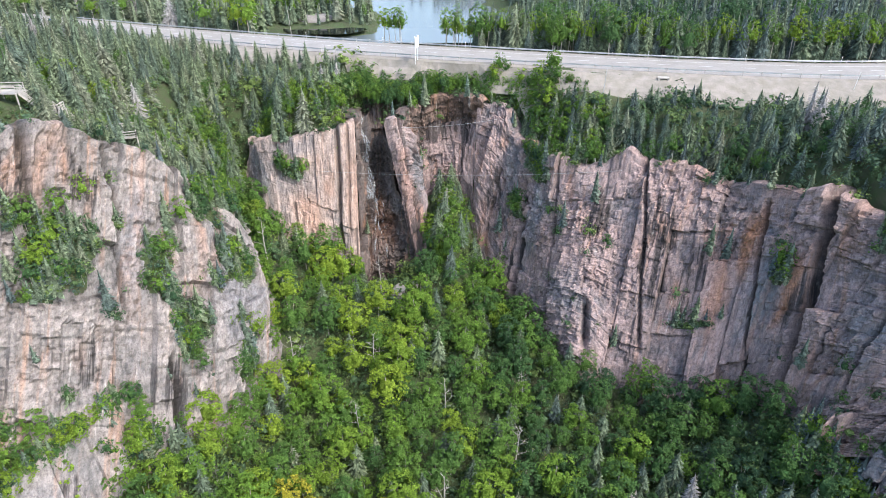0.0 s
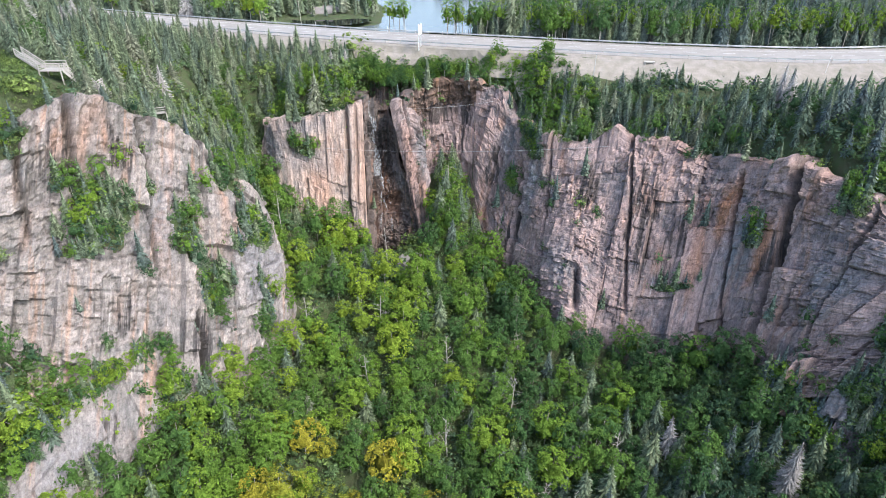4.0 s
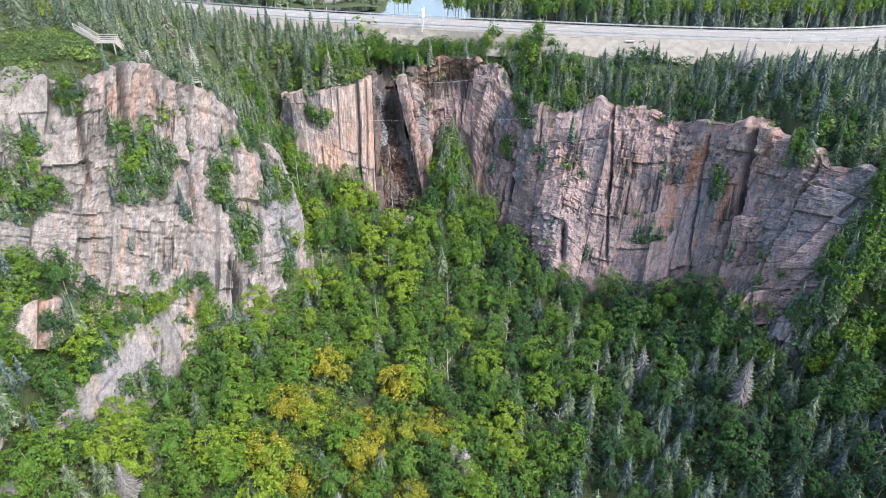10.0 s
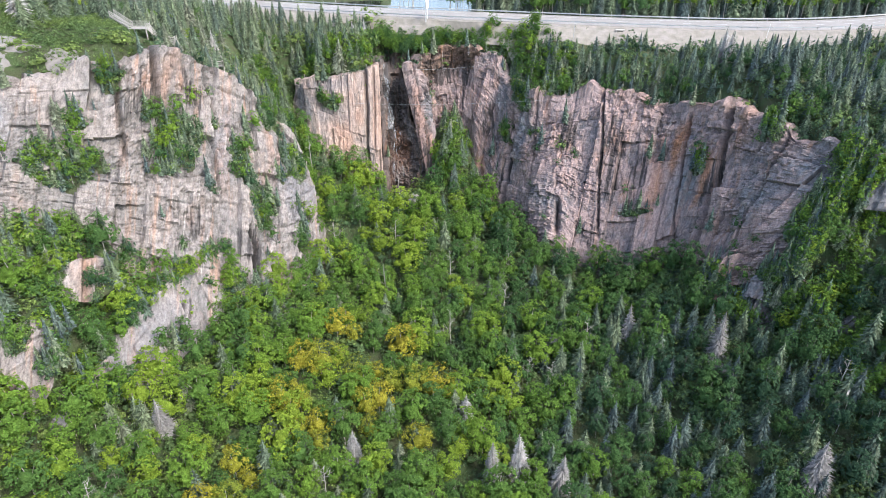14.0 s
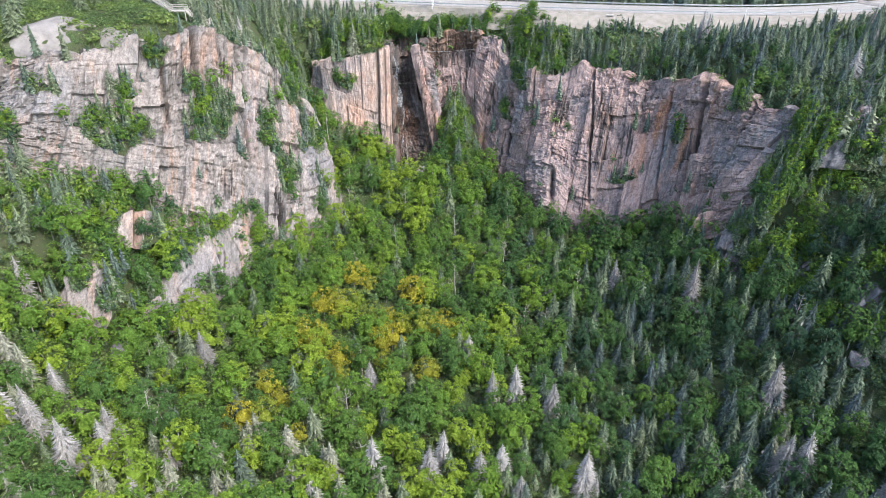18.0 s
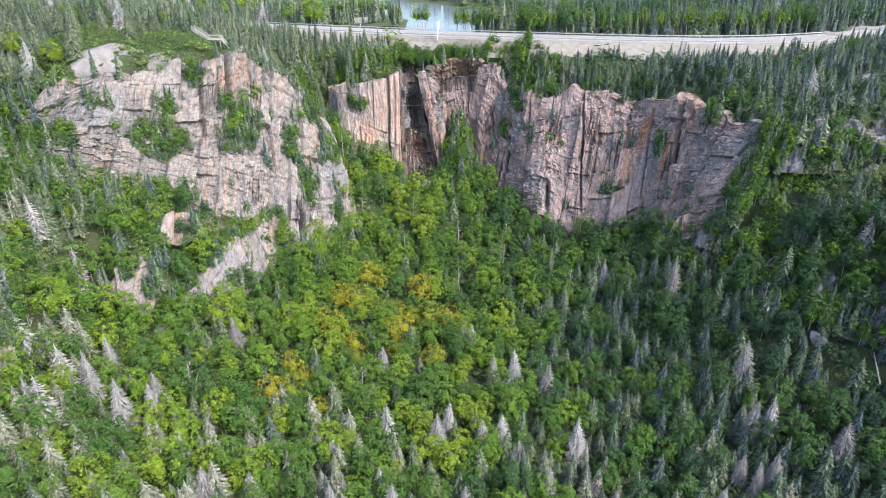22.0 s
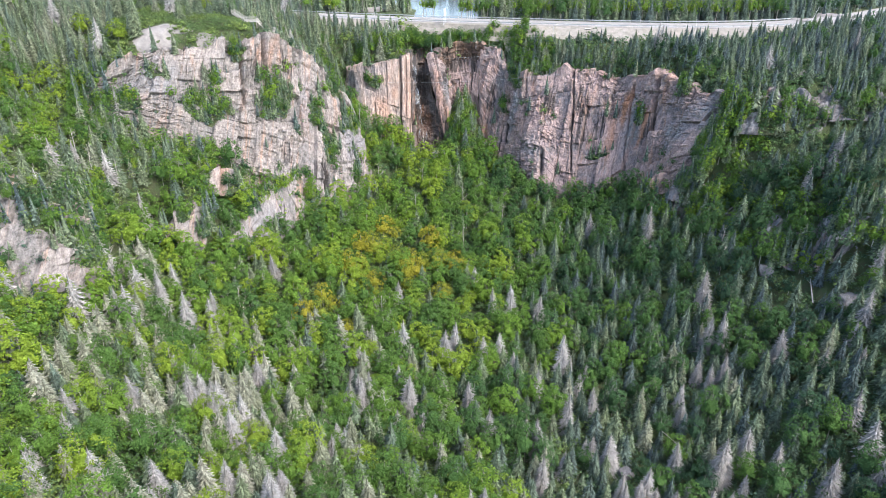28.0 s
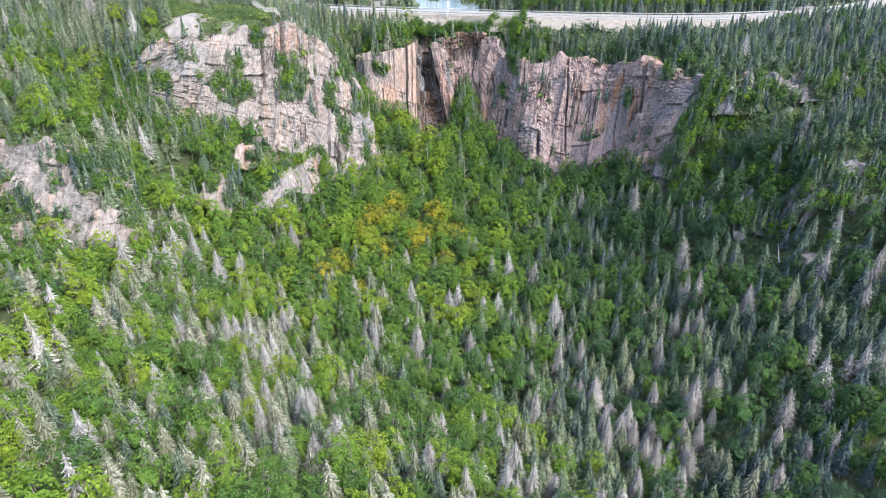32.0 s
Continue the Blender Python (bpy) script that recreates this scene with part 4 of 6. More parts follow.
def birch_kind(near):
    tall, wide = 7.0 + 1.6 * rng.random(), 2.5 + 0.6 * rng.random()
    return (join([stem((0, 0, -0.8), (0.15, 0.1, tall * 0.5), 0.12, 0.07), stem((0.15, 0.1, tall * 0.5), (0.1, -0.2, tall * 0.85), 0.07, 0.02),
                  stem((0.1, 0.1, tall * 0.4), (wide * 0.5, 0.3, tall * 0.7), 0.06, 0.02, 4), stem((0.1, 0.1, tall * 0.35), (-wide * 0.5, -0.4, tall * 0.65), 0.06, 0.02, 4)]),
            leafy_crown(rng, tall, wide, 34 if near else 28, 950 if near else 730, 0.18 if near else 0.225, 0.16, 7, 4))


def shrub_kind():
    return (stem((0, 0, -0.3), (0, 0, 0.6), 0.03, 0.01, 3), leafy_crown(rng, 1.8, 1.4, 5, 55, 0.20, 0.1, 5, 2))


NEAR = {"spruce": [spruce_kind(True) for _ in range(5)], "dead": [dead_kind(True) for _ in range(5)], "birch": [birch_kind(True) for _ in range(5)]}
DISTANT = {"spruce": [(stem((0, 0, -0.8), (0, 0, 9.0), 0.14, 0.03, 3), spruce_crown(rng, 9.5 + k * 0.4, 1.7 + 0.1 * k, 36, hang=0.7, full=0.66, broad=2.7, heart=0.62)) for k in range(5)],
           "birch": [(stem((0, 0, -0.8), (0.2, 0, 6.0), 0.12, 0.05, 3), leafy_crown(rng, 8.0, 2.6, 14, 170, 0.33, 0.25, 6, 3)) for k in range(5)]}
FAR = {"spruce": [spruce_kind(False) for _ in range(6)], "dead": [dead_kind(False) for _ in range(5)], "birch": [birch_kind(False) for _ in range(6)], "shrub": [shrub_kind() for _ in range(6)]}


def plant_all(name, forms, spots, leaf, bark, label, category):
    """Many plants in one mesh: spots are rows of x, y, z, scale, turn, tone."""
    spots = np.asarray(spots, float)
    vs, qs, idx, tint, at = [], [], [], [], 0
    which = np.arange(len(spots)) % len(forms)
    for k, ((tv, tq), (cv, cq)) in enumerate(forms):
        sp = spots[which == k]
        if not len(sp):
            continue
        v = np.vstack([tv, cv])
        q = np.vstack([tq, cq + len(tv)])
        m = np.concatenate([np.zeros(len(tq)), np.ones(len(cq))])
        c, s = np.cos(sp[:, 4])[:, None], np.sin(sp[:, 4])[:, None]
        size = sp[:, 3][:, None]
        slim = (0.85 + 0.3 * sp[:, 5])[:, None]
        x = (v[None, :, 0] * c - v[None, :, 1] * s) * size * slim + sp[:, 0][:, None]
        y = (v[None, :, 0] * s + v[None, :, 1] * c) * size * slim + sp[:, 1][:, None]
        z = v[None, :, 2] * size + sp[:, 2][:, None]
        vs.append(np.stack([x, y, z], -1).reshape(-1, 3))
        qs.append((q[None] + (np.arange(len(sp)) * len(v))[:, None, None]).reshape(-1, 4) + at)
        idx.append(np.tile(m, len(sp)))
        tint.append(np.repeat(sp[:, 5], len(v)))
        at += len(sp) * len(v)
    ob = new(name, quads(name, np.vstack(vs), np.vstack(qs), [bark, leaf], np.concatenate(idx), np.concatenate(tint)))
    ob.color = (0, 0, 0, 1)
    return tagged(ob, label, category, kind="stuff")


def tree_master(name, form, leaf, bark, label, category, group):
    (tv, tq), (cv, cq) = form
    base = new(name)
    base.empty_display_size = 0.5
    trunk = new("trunk", quads("trunk", tv, tq, [bark], smooth=True))
    crown = new("crown", quads("crown", cv, cq, [leaf]))
    trunk.parent = crown.parent = base
    return tagged(base, label, category, group)


# ---- where the trees stand ----
STANDING_DEAD = [(3.2, 49.8), (-15.1, 16.7), (-2.5, 22.0), (-5.1, 17.7), (8.2, 20.6), (11.7, 13.8), (7.7, 37.3), (20.3, 35.6), (24.0, 17.7), (60.2, 28.1), (58.1, 15.2), (60.2, 13.0), (69.1, 5.2),
                 (-58.6, 11.1), (-91.5, 54.5), (-89.8, 39.2), (-83.1, 37.9), (-62.7, 7.9), (-71.7, 1.1), (-81.5, 14.8), (-69.0, 11.9), (53.3, 55.4), (16.4, 6.5), (4.5, 18.6), (13.1, 39.5), (-23.0, -4.1),
                 (-12.4, -3.0), (-36.4, -3.3), (-58.9, 14.1), (-79.9, -2.1), (-43.8, -4.9), (35.5, -20.0), (42.6, -14.0), (29.5, -11.7), (50.2, -17.9), (28.7, 2.7), (22.4, -1.4), (4.5, -8.7), (-33.2, -29.0),
                 (-51.0, -15.8), (-59.6, -23.9), (-21.8, -54.7), (55.8, -14.6), (75.3, -20.8), (65.7, -26.6), (36.4, -30.4), (7.3, -46.9)]
step = 2.45
tx, ty = np.meshgrid(np.arange(-265, 265, step), np.arange(-100, 395, step), indexing="ij")
tx, ty = tx.ravel() + step * 0.85 * (rng.random(tx.size) - 0.5), ty.ravel() + step * 0.85 * (rng.random(tx.size) - 0.5)
seen = (np.abs(tx + 3) < np.minimum(0.80 * (ty + 133) + 14, 0.62 * (ty + 133) + 30)) & (ty > -82)
tx, ty = tx[seen], ty[seen]
tz, steep = sample(LAND, tx, ty), sample(STEEP, tx, ty)
off_road = np.min(np.hypot(tx[:, None] - road_line[None, ::3, 0], ty[:, None] - road_line[None, ::3, 1]), axis=1)
beyond = ty > np.interp(tx, road_line[:, 0], road_line[:, 1])
wild = vnoise(tx / 9, ty / 9, 5)
chance = rng.random(tx.size)
bank = np.where(beyond, 9.0, np.where(np.abs(tx - 71) < 46, 16.5, np.where(tx < -35, 13.0, 9.5)) + 4 * wild)
ok = (off_road > bank) & (steep < 6) & ~on_face(tx, ty) & (tz > 49.6 - 100 * (ty < 190))
ok &= ~(beyond & (ty < 262) & (tx > -22) & (tx < 8)) & ~(beyond & (ty < 215) & (tx > -54) & (tx <= -22))
ok &= ~((tz < 30) & (ty < 125) & (rng.random(tx.size) < 0.12))
ok &= ~((np.abs(tx + 11.5) < 6.5) & (ty > 110) & (ty < 128))                                # stream bed below the fall
ok &= ~((ty > 190) & (chance < 0.55)) & ~((ty > 275) & (chance < 0.65)) & ~((np.abs(tx) > 140) & (chance < 0.35))
for cx, cy, rx, ry, _, _ in SIDE_LEDGES:
    ok &= np.hypot((tx - cx) / (rx * 0.6), (ty + 2.0 - cy) / (ry * 0.6 + 2.0)) > 1
for band, low, gone in ((WALL_SIDE_LOWER, 5.0, 0.72), (WALL_SIDE_UPPER, 3.5, 0.72), (WALL_NEAR, 4.5, 0.4)):                # thin growth before the rock bands
    face = spline(band, 40)
    ok &= ~((np.min(np.hypot(tx[:, None] - face[None, :, 0], ty[:, None] + low - face[None, :, 1]), axis=1) < low) & (chance < gone))
walk_line = spline([(-50, 101), (-56, 101), (-59, 95), (-64, 93.5), (-71, 95)], 40)
ok &= np.min(np.hypot((tx[:, None] - walk_line[None, :, 0]) / 3.6, (ty[:, None] + 4.0 - walk_line[None, :, 1]) / 7.0), axis=1) > 1
ok &= ~((np.hypot((tx + 84) / 9, (ty - 73) / 9) < 1) & (chance < 0.98))                    # bare dome
ok &= ~((np.hypot((tx + 80) / 24, (ty - 84) / 17) < 1) & (chance < 0.86))                   # heath on the headland
tx, ty, tz, steep, wild, chance, off_road, beyond = (a[ok] for a in (tx, ty, tz, steep, wild, chance, off_road, beyond))
valley = ((tz < 30) & (ty < 125)) | (ty < -5)
leafy = np.where(valley, np.clip(0.42 + (ty - 5) / 80, 0.40, 0.80), 0.10) + np.where(valley, 0.6, 0.35) * (wild - 0.5) + np.where(~valley & ~beyond, np.where(tx > 12, 0.04, np.where((tx < -60) & (ty < 62), 0.3, -0.05)), 0.0)
leafy = np.where(valley, leafy - 0.26 * np.clip((tx - 4) / 30, 0, 1), leafy)
leafy = np.where(valley & (ty > 74), 0.86, leafy)
leafy = np.where(valley & (np.hypot((tx + 12) / 30, (ty - 45) / 30) < 1), 0.86, leafy)
pick = rng.random(tx.size)
is_leafy = pick < leafy
# round crowns keep their distance from one another
taken, keep = {}, np.ones(tx.size, bool)
for i in np.argsort(chance):
    if not is_leafy[i]:
        continue
    room = 3.2 if valley[i] else 2.6
    cell = (int(tx[i] // 4), int(ty[i] // 4))
    close = [p for a in (-1, 0, 1) for b in (-1, 0, 1) for p in taken.get((cell[0] + a, cell[1] + b), ())]
    if any((tx[i] - p[0]) ** 2 + (ty[i] - p[1]) ** 2 < room * room for p in close):
        keep[i] = False
    else:
        taken.setdefault(cell, []).append((tx[i], ty[i]))
keep &= is_leafy | (rng.random(tx.size) < np.where(ty > 150, 0.95, np.where((tx < -50) & (ty < 60), 0.62, 0.78)))
tx, ty, tz, steep, wild, chance, off_road, beyond, valley, is_leafy = (a[keep] for a in (tx, ty, tz, steep, wild, chance, off_road, beyond, valley, is_leafy))
clump = vnoise(tx / 11, ty / 11, 9)
dying = np.where((ty < 34) & valley, np.clip(0.50 * np.clip(1.2 - np.abs(ty + 26) / 40, 0, 1), 0.03, 1) * np.clip(2.6 * (clump - 0.33), 0, 1.0), 0.012)
dying = np.where((tx > 40) & valley, dying * 0.75, dying)
dying = np.where((tx < -42) & (ty < 38) & (tz < 40), np.maximum(dying, 0.30 * np.clip(3 * (clump - 0.3), 0, 1)), dying)
is_dead = ~is_leafy & (rng.random(tx.size) < dying)
half = ~is_leafy & ~is_dead & (ty < 22) & valley & (rng.random(tx.size) < np.clip(0.50 - (tx + 30) / 90, 0.05, 0.55))
listed = np.zeros(tx.size, bool)
for px, py in STANDING_DEAD:                                   # the pale ones that stand out of the forest
    i = int(np.argmin(np.hypot(tx - px, ty - py)))
    tx[i], ty[i], tz[i] = px, py, float(sample(LAND, px, py))
    is_leafy[i], is_dead[i], half[i], listed[i] = False, True, False, True
autumn = is_leafy & ((np.hypot((tx + 19) / 15, (ty - 52) / 19) < 0.7 + 0.6 * wild) | (np.hypot((tx + 38) / 9, (ty - 24) / 8) < 1)) & (rng.random(tx.size) < 0.45)
grow = np.where(is_leafy, 0.66 + 0.62 * rng.random(tx.size) ** 1.3, 0.42 + 0.62 * rng.random(tx.size) ** 1.15)
grow = np.where(is_dead | half, 0.66 + 0.45 * rng.random(tx.size), grow)
grow = np.where(listed, 1.02 + 0.28 * rng.random(tx.size), grow)
grow *= np.where(~beyond & (off_road < 27), 0.75, 1.0)
grow *= np.where(valley, 1.0, np.where(beyond, 1.15, np.where(tx > 12, np.where(is_leafy, 0.6, 0.88), np.where(is_leafy, 0.75, 1.0))))
tone, turn = rng.random(tx.size), rng.random(tx.size) * 6.28
sunny = np.clip(0.68 - tx / 95 + np.clip((-10 - ty) / 90, 0, 0.35) * (tx < 30) + 0.9 * fbm(tx / 25, ty / 25, 33, 3), 0, 1)          # tone carries the light: sunlit yellow on the left, bluish shade on the right
# plateau left of the gorge is raised in tone as if sunlit
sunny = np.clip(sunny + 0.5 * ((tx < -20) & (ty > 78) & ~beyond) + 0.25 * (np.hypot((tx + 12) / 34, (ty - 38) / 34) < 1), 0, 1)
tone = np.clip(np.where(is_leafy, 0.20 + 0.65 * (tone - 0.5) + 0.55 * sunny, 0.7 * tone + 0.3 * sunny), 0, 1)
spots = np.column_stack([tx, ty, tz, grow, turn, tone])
near = (ty < 62) & (ty > -75) & (np.abs(tx) < 70)
TREES = (
    ("spruce", is_dead, DEAD, BARK, "dead", "dead_spruce", "dead_spruces_stand", "grey dead spruce with bare drooping boughs", 170),
    ("spruce", half, HALF_DEAD, BARK, "spruce", "thinning_spruce", "thinning_spruce_stand", "pale thinning spruce with lichen-grey needles", 120),
    ("spruce", ~is_leafy & ~is_dead & ~half, SPRUCE, BARK, "spruce", "spruce_tree", "spruce_forest", "dark green narrow spruce tree", 200),
    ("birch", is_leafy & ~autumn, LEAF, PALE_BARK, "birch", "birch_tree", "birch_forest", "bright green leafy birch tree", 240),
    ("birch", autumn, AUTUMN, PALE_BARK, "birch", "yellowing_birch", "yellowing_birch_stand", "birch tree with yellow-green autumn leaves", 60),
)
for _, mask, leaf, bark, form, name, stand, label, single in TREES:
    here = np.flatnonzero(mask & near)
    here = here[np.argsort(ty[here] + 25 * vnoise(tx[here] / 20, ty[here] / 20, 2))][:single]
    masters = []
    for n, i in enumerate(here):
        m = pose(tx[i], ty[i], tz[i], 3 * (tone[i] - 0.5), 3 * (chance[i] - 0.5), math.degrees(turn[i])) @ Matrix.Scale(grow[i], 4)
        if n < len(NEAR[form]):
            masters.append(tree_master(name, NEAR[form][n], leaf, bark, label, "tree", stand))
            masters[-1].matrix_basis = m
            for child in masters[-1].children:
                child.color = (tone[i], 0, 0, 1)
        else:
            source = masters[n % len(masters)]
            copy = copy_thing(source, pose(0, 0, 0))
            copy.matrix_basis = m
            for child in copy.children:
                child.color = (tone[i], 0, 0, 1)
    rest = np.ones(tx.size, bool)
    rest[here] = False
    rest &= mask
    remote = rest & ((ty > 172) | (np.abs(tx) > 135))
    rest &= ~remote
    if remote.any():
        plant_all("far_" + stand, DISTANT[form] if form in DISTANT else FAR[form], spots[remote], leaf, bark, label.replace("tree", "trees").replace("spruce with", "spruces with") + " in the distance", "trees")
    if rest.any():
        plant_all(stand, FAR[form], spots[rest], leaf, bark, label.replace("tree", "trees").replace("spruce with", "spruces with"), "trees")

# plants on ledges and in pockets of the rock faces
ledge = []
for key, sheet in SHEETS.items():
    e = np.cross(np.gradient(sheet, axis=0), np.gradient(sheet, axis=1))
    up = np.abs(e[..., 2]) / np.linalg.norm(e, axis=2)
    patchy = fbm(sheet[..., 0] / 7, sheet[..., 2] / 7, 88, 3)
    odds = np.where((up > 0.7) & (patchy > -0.02), {"cliff_left": 0.035, "cliff_right": 0.02, "cliff_near": 0.06, "cliff_slab": 0.02}.get(key, 0.015), 0)
    odds[SOIL[key]] = 0
    odds[:, -4:-1] = 0.045
    odds[:, -1] = 0
    take = rng.random(odds.shape) < odds
    ledge.append(sheet[take])
for key, sheet in SHEETS.items():
    take = SOIL[key] & (rng.random(sheet.shape[:2]) < 0.17)
    ledge.append(sheet[take])
ledge = np.vstack(ledge)
pocket = np.vstack([sheet[SOIL[key] & (rng.random(sheet.shape[:2]) < 0.014)] for key, sheet in SHEETS.items()])
pocket = np.column_stack([pocket - (0, 0, 0.5), 0.36 + 0.30 * rng.random(len(pocket)), rng.random(len(pocket)) * 6.28, 0.45 + 0.55 * rng.random(len(pocket))])
fir = rng.random(len(pocket)) < 0.5
plant_all("pocket_spruces", FAR["spruce"], pocket[fir], SPRUCE, BARK, "young spruces growing in pockets of the cliffs", "trees")
plant_all("pocket_birches", FAR["birch"], pocket[~fir], LEAF, PALE_BARK, "young leafy birches growing in pockets of the cliffs", "trees")
kind_of = rng.random(len(ledge))
lz = np.column_stack([ledge - (0, 0, 0.25), 0.35 + 0.75 * rng.random(len(ledge)), rng.random(len(ledge)) * 6.28, rng.random(len(ledge)) * 0.9])
plant_all("ledge_shrubs", FAR["shrub"], lz[kind_of < 0.55], BUSH, BARK, "small green shrubs rooted on rock ledges", "shrubs")
small = lz.copy()
small[:, 3] = 0.26 + 0.45 * rng.random(len(lz)) ** 1.3
plant_all("ledge_spruces", DISTANT["spruce"], small[kind_of >= 0.72], SPRUCE, BARK, "small dark spruces rooted on rock ledges", "trees")
plant_all("ledge_birches", DISTANT["birch"], small[(kind_of >= 0.55) & (kind_of < 0.72)], LEAF, PALE_BARK, "small leafy birches rooted on rock ledges", "trees")

# bushes between the recess and the highway
bx = np.repeat(np.arange(-30, 31, 0.5), 2)
by = np.interp(bx, [-30, -18, -10, -4, 4, 9, 17, 24, 30], [137, 143, 139, 142, 145.5, 143.5, 138, 133.5, 130]) + 6.5 * (rng.random(bx.size) - 0.3)
gap_road = np.min(np.hypot(bx[:, None] - road_line[None, ::2, 0], by[:, None] - road_line[None, ::2, 1]), axis=1)
clear = (gap_road > 9.2) & ~((bx > 5) & (bx < 22) & (by < 141.5))
bx, by = bx[clear], by[clear]
bz = np.maximum(sample(LAND, bx, by), 46.5 + np.clip((by - 138) * 0.45, 0, 4))
plant_all("rim_bushes", FAR["birch"], np.column_stack([bx, by, bz - 0.4, (0.32 + 0.24 * rng.random(bx.size)) * np.where(bx > 10, 0.55, 1.0), rng.random(bx.size) * 6.28, 0.2 + 0.6 * rng.random(bx.size)]), LEAF, BARK, "rounded green bushes along the rim of the gorge", "bushes")

# bright bushes that fill the gully between the headland and the buttress, and the foot of the recess
gully = []
for (ax, ay), (bx2, by2), wide, count in (((-36, 104), (-45, 124), 4.5, 90), ((-46, 124), (-52, 136), 5.0, 60), ((1, 121), (2, 132), 4.5, 60), ((-34, 96), (-38, 108), 3.5, 40), ((-71, 46), (-62, 60), 7.0, 90), ((-63, 55), (-52, 72), 6.0, 90), ((72, 55), (82, 60), 5.0, 70), ((66, 60), (59, 70), 4.0, 50), ((17, 134.5), (31, 124), 5.0, 90), ((9, 143), (24, 138), 3.5, 70), ((-42, 137), (-20, 135), 4.0, 80), ((72, 48), (88, 36), 8.0, 90), ((-94, 48), (-72, 60), 5.0, 90)):
    f = rng.random(count)
    gx2 = ax + (bx2 - ax) * f + wide * (rng.random(count) - 0.5) * 1.6
    gy2 = ay + (by2 - ay) * f + wide * (rng.random(count) - 0.5) * 1.6
    gully.append(np.column_stack([gx2, gy2, sample(LAND, gx2, gy2) - 0.4, 0.34 + 0.3 * rng.random(count), rng.random(count) * 6.28, 0.35 + 0.6 * rng.random(count)]))
young = []
for (ax, ay), (bx2, by2), wide, count in (((-42, 140), (-20, 138), 5.0, 46), ((18, 134), (33, 124), 5.0, 40), ((-61, 92), (-46, 110), 4.0, 40), ((33, 124), (62, 104), 4.0, 50), ((74, 60), (84, 50), 8.0, 30), ((-92, 49), (-72, 58), 5.0, 30)):
    f = rng.random(count)
    gx2, gy2 = ax + (bx2 - ax) * f + wide * (rng.random(count) - 0.5), ay + (by2 - ay) * f + wide * (rng.random(count) - 0.5)
    young.append(np.column_stack([gx2, gy2, sample(LAND, gx2, gy2) - 0.3, 0.4 + 0.38 * rng.random(count), rng.random(count) * 6.28, 0.2 + 0.8 * rng.random(count)]))
plant_all("rim_spruces", FAR["spruce"], np.vstack(young), SPRUCE, BARK, "dark spruces crowding the rims of the cliffs", "trees")
terrace = spline(WALL_SLAB, 44)[6:-3] + np.column_stack([np.zeros((35, 3)), 1.2 * (rng.random((35, 2)) - 0.6), np.zeros(35)])
terrace = np.column_stack([terrace[:, 3:] - (0, 0, 0.6), 0.42 + 0.36 * rng.random(35), rng.random(35) * 6.28, rng.random(35)])
plant_all("terrace_spruces", FAR["spruce"], terrace[::3], SPRUCE, BARK, "spruces standing on the ledge above the pale slabs", "trees")
plant_all("terrace_birches", FAR["birch"], np.vstack([terrace[1::3], terrace[2::3]]), LEAF, PALE_BARK, "leafy birches standing on the ledge above the pale slabs", "trees")
plant_all("gully_bushes", DISTANT["birch"], np.vstack(gully), LEAF, BARK, "bright green bushes filling the steep gullies", "bushes")

# low shrubs between the trees
sxx, syy = np.meshgrid(np.arange(-130, 130, 1.95), np.arange(-74, 152, 1.95), indexing="ij")
sxx, syy = sxx.ravel() + 1.5 * (rng.random(sxx.size) - 0.5), syy.ravel() + 1.5 * (rng.random(sxx.size) - 0.5)
good = (np.abs(sxx + 3) < 0.72 * (syy + 133) + 4) & (sample(STEEP, sxx, syy) < 7.0) & ~on_face(sxx, syy)
good &= np.min(np.hypot(sxx[:, None] - road_line[None, ::3, 0], syy[:, None] - road_line[None, ::3, 1]), axis=1) > np.where(np.abs(sxx + 6) < 22, 8.6, np.where(np.abs(sxx - 71) < 46, 14.5, 9)) + 3 * rng.random(sxx.size)
good &= (np.hypot((sxx + 86) / 5.6, (syy - 71.5) / 6.5) > 1) & (rng.random(sxx.size) < np.where(sample(LAND, sxx, syy) < 28, np.where(syy > 48, 0.7, 0.55), 0.6))
good &= (np.min(np.hypot((sxx[:, None] - walk_line[None, :, 0]) / 2.8, (syy[:, None] + 3.0 - walk_line[None, :, 1]) / 5.0), axis=1) > 1) & ~((np.hypot((sxx + 80) / 24, (syy - 84) / 17) < 1) & (rng.random(sxx.size) < 0.6))
for cx, cy, rx, ry, _, _ in SIDE_LEDGES:
    good &= np.hypot((sxx - cx) / (rx * 0.55), (syy + 0.8 - cy) / (ry * 0.55 + 0.5)) > 1
sxx, syy = sxx[good], syy[good]
more = (sample(STEEP, sxx, syy) > 0.5) & (sample(STEEP, sxx, syy) < 4) & (np.abs(sxx) > 38)
sxx, syy = np.concatenate([sxx, sxx[more] + 0.9]), np.concatenate([syy, syy[more] + 0.9])
# shrub tones fall to the right too, with the shade painted on the trees
plant_all("undergrowth", FAR["shrub"], np.column_stack([sxx, syy, sample(LAND, sxx, syy), (0.75 + 0.9 * rng.random(sxx.size)) * np.where(sample(LAND, sxx, syy) < 32, 1.0, np.where((np.abs(sxx + 6) < 22) & (syy > 132), 1.5, np.where((sample(STEEP, sxx, syy) > 0.5) | (sxx > 10), 0.95, 0.55))), rng.random(sxx.size) * 6.28, np.clip(0.75 * rng.random(sxx.size) + np.clip(0.25 - sxx / 150, 0.05, 0.35) + 0.2 * ((sxx < -54) & (syy > 62) & (syy < 104)), 0, 1)]), BUSH, BARK, "low bright green leafy shrubs under the trees", "shrubs")

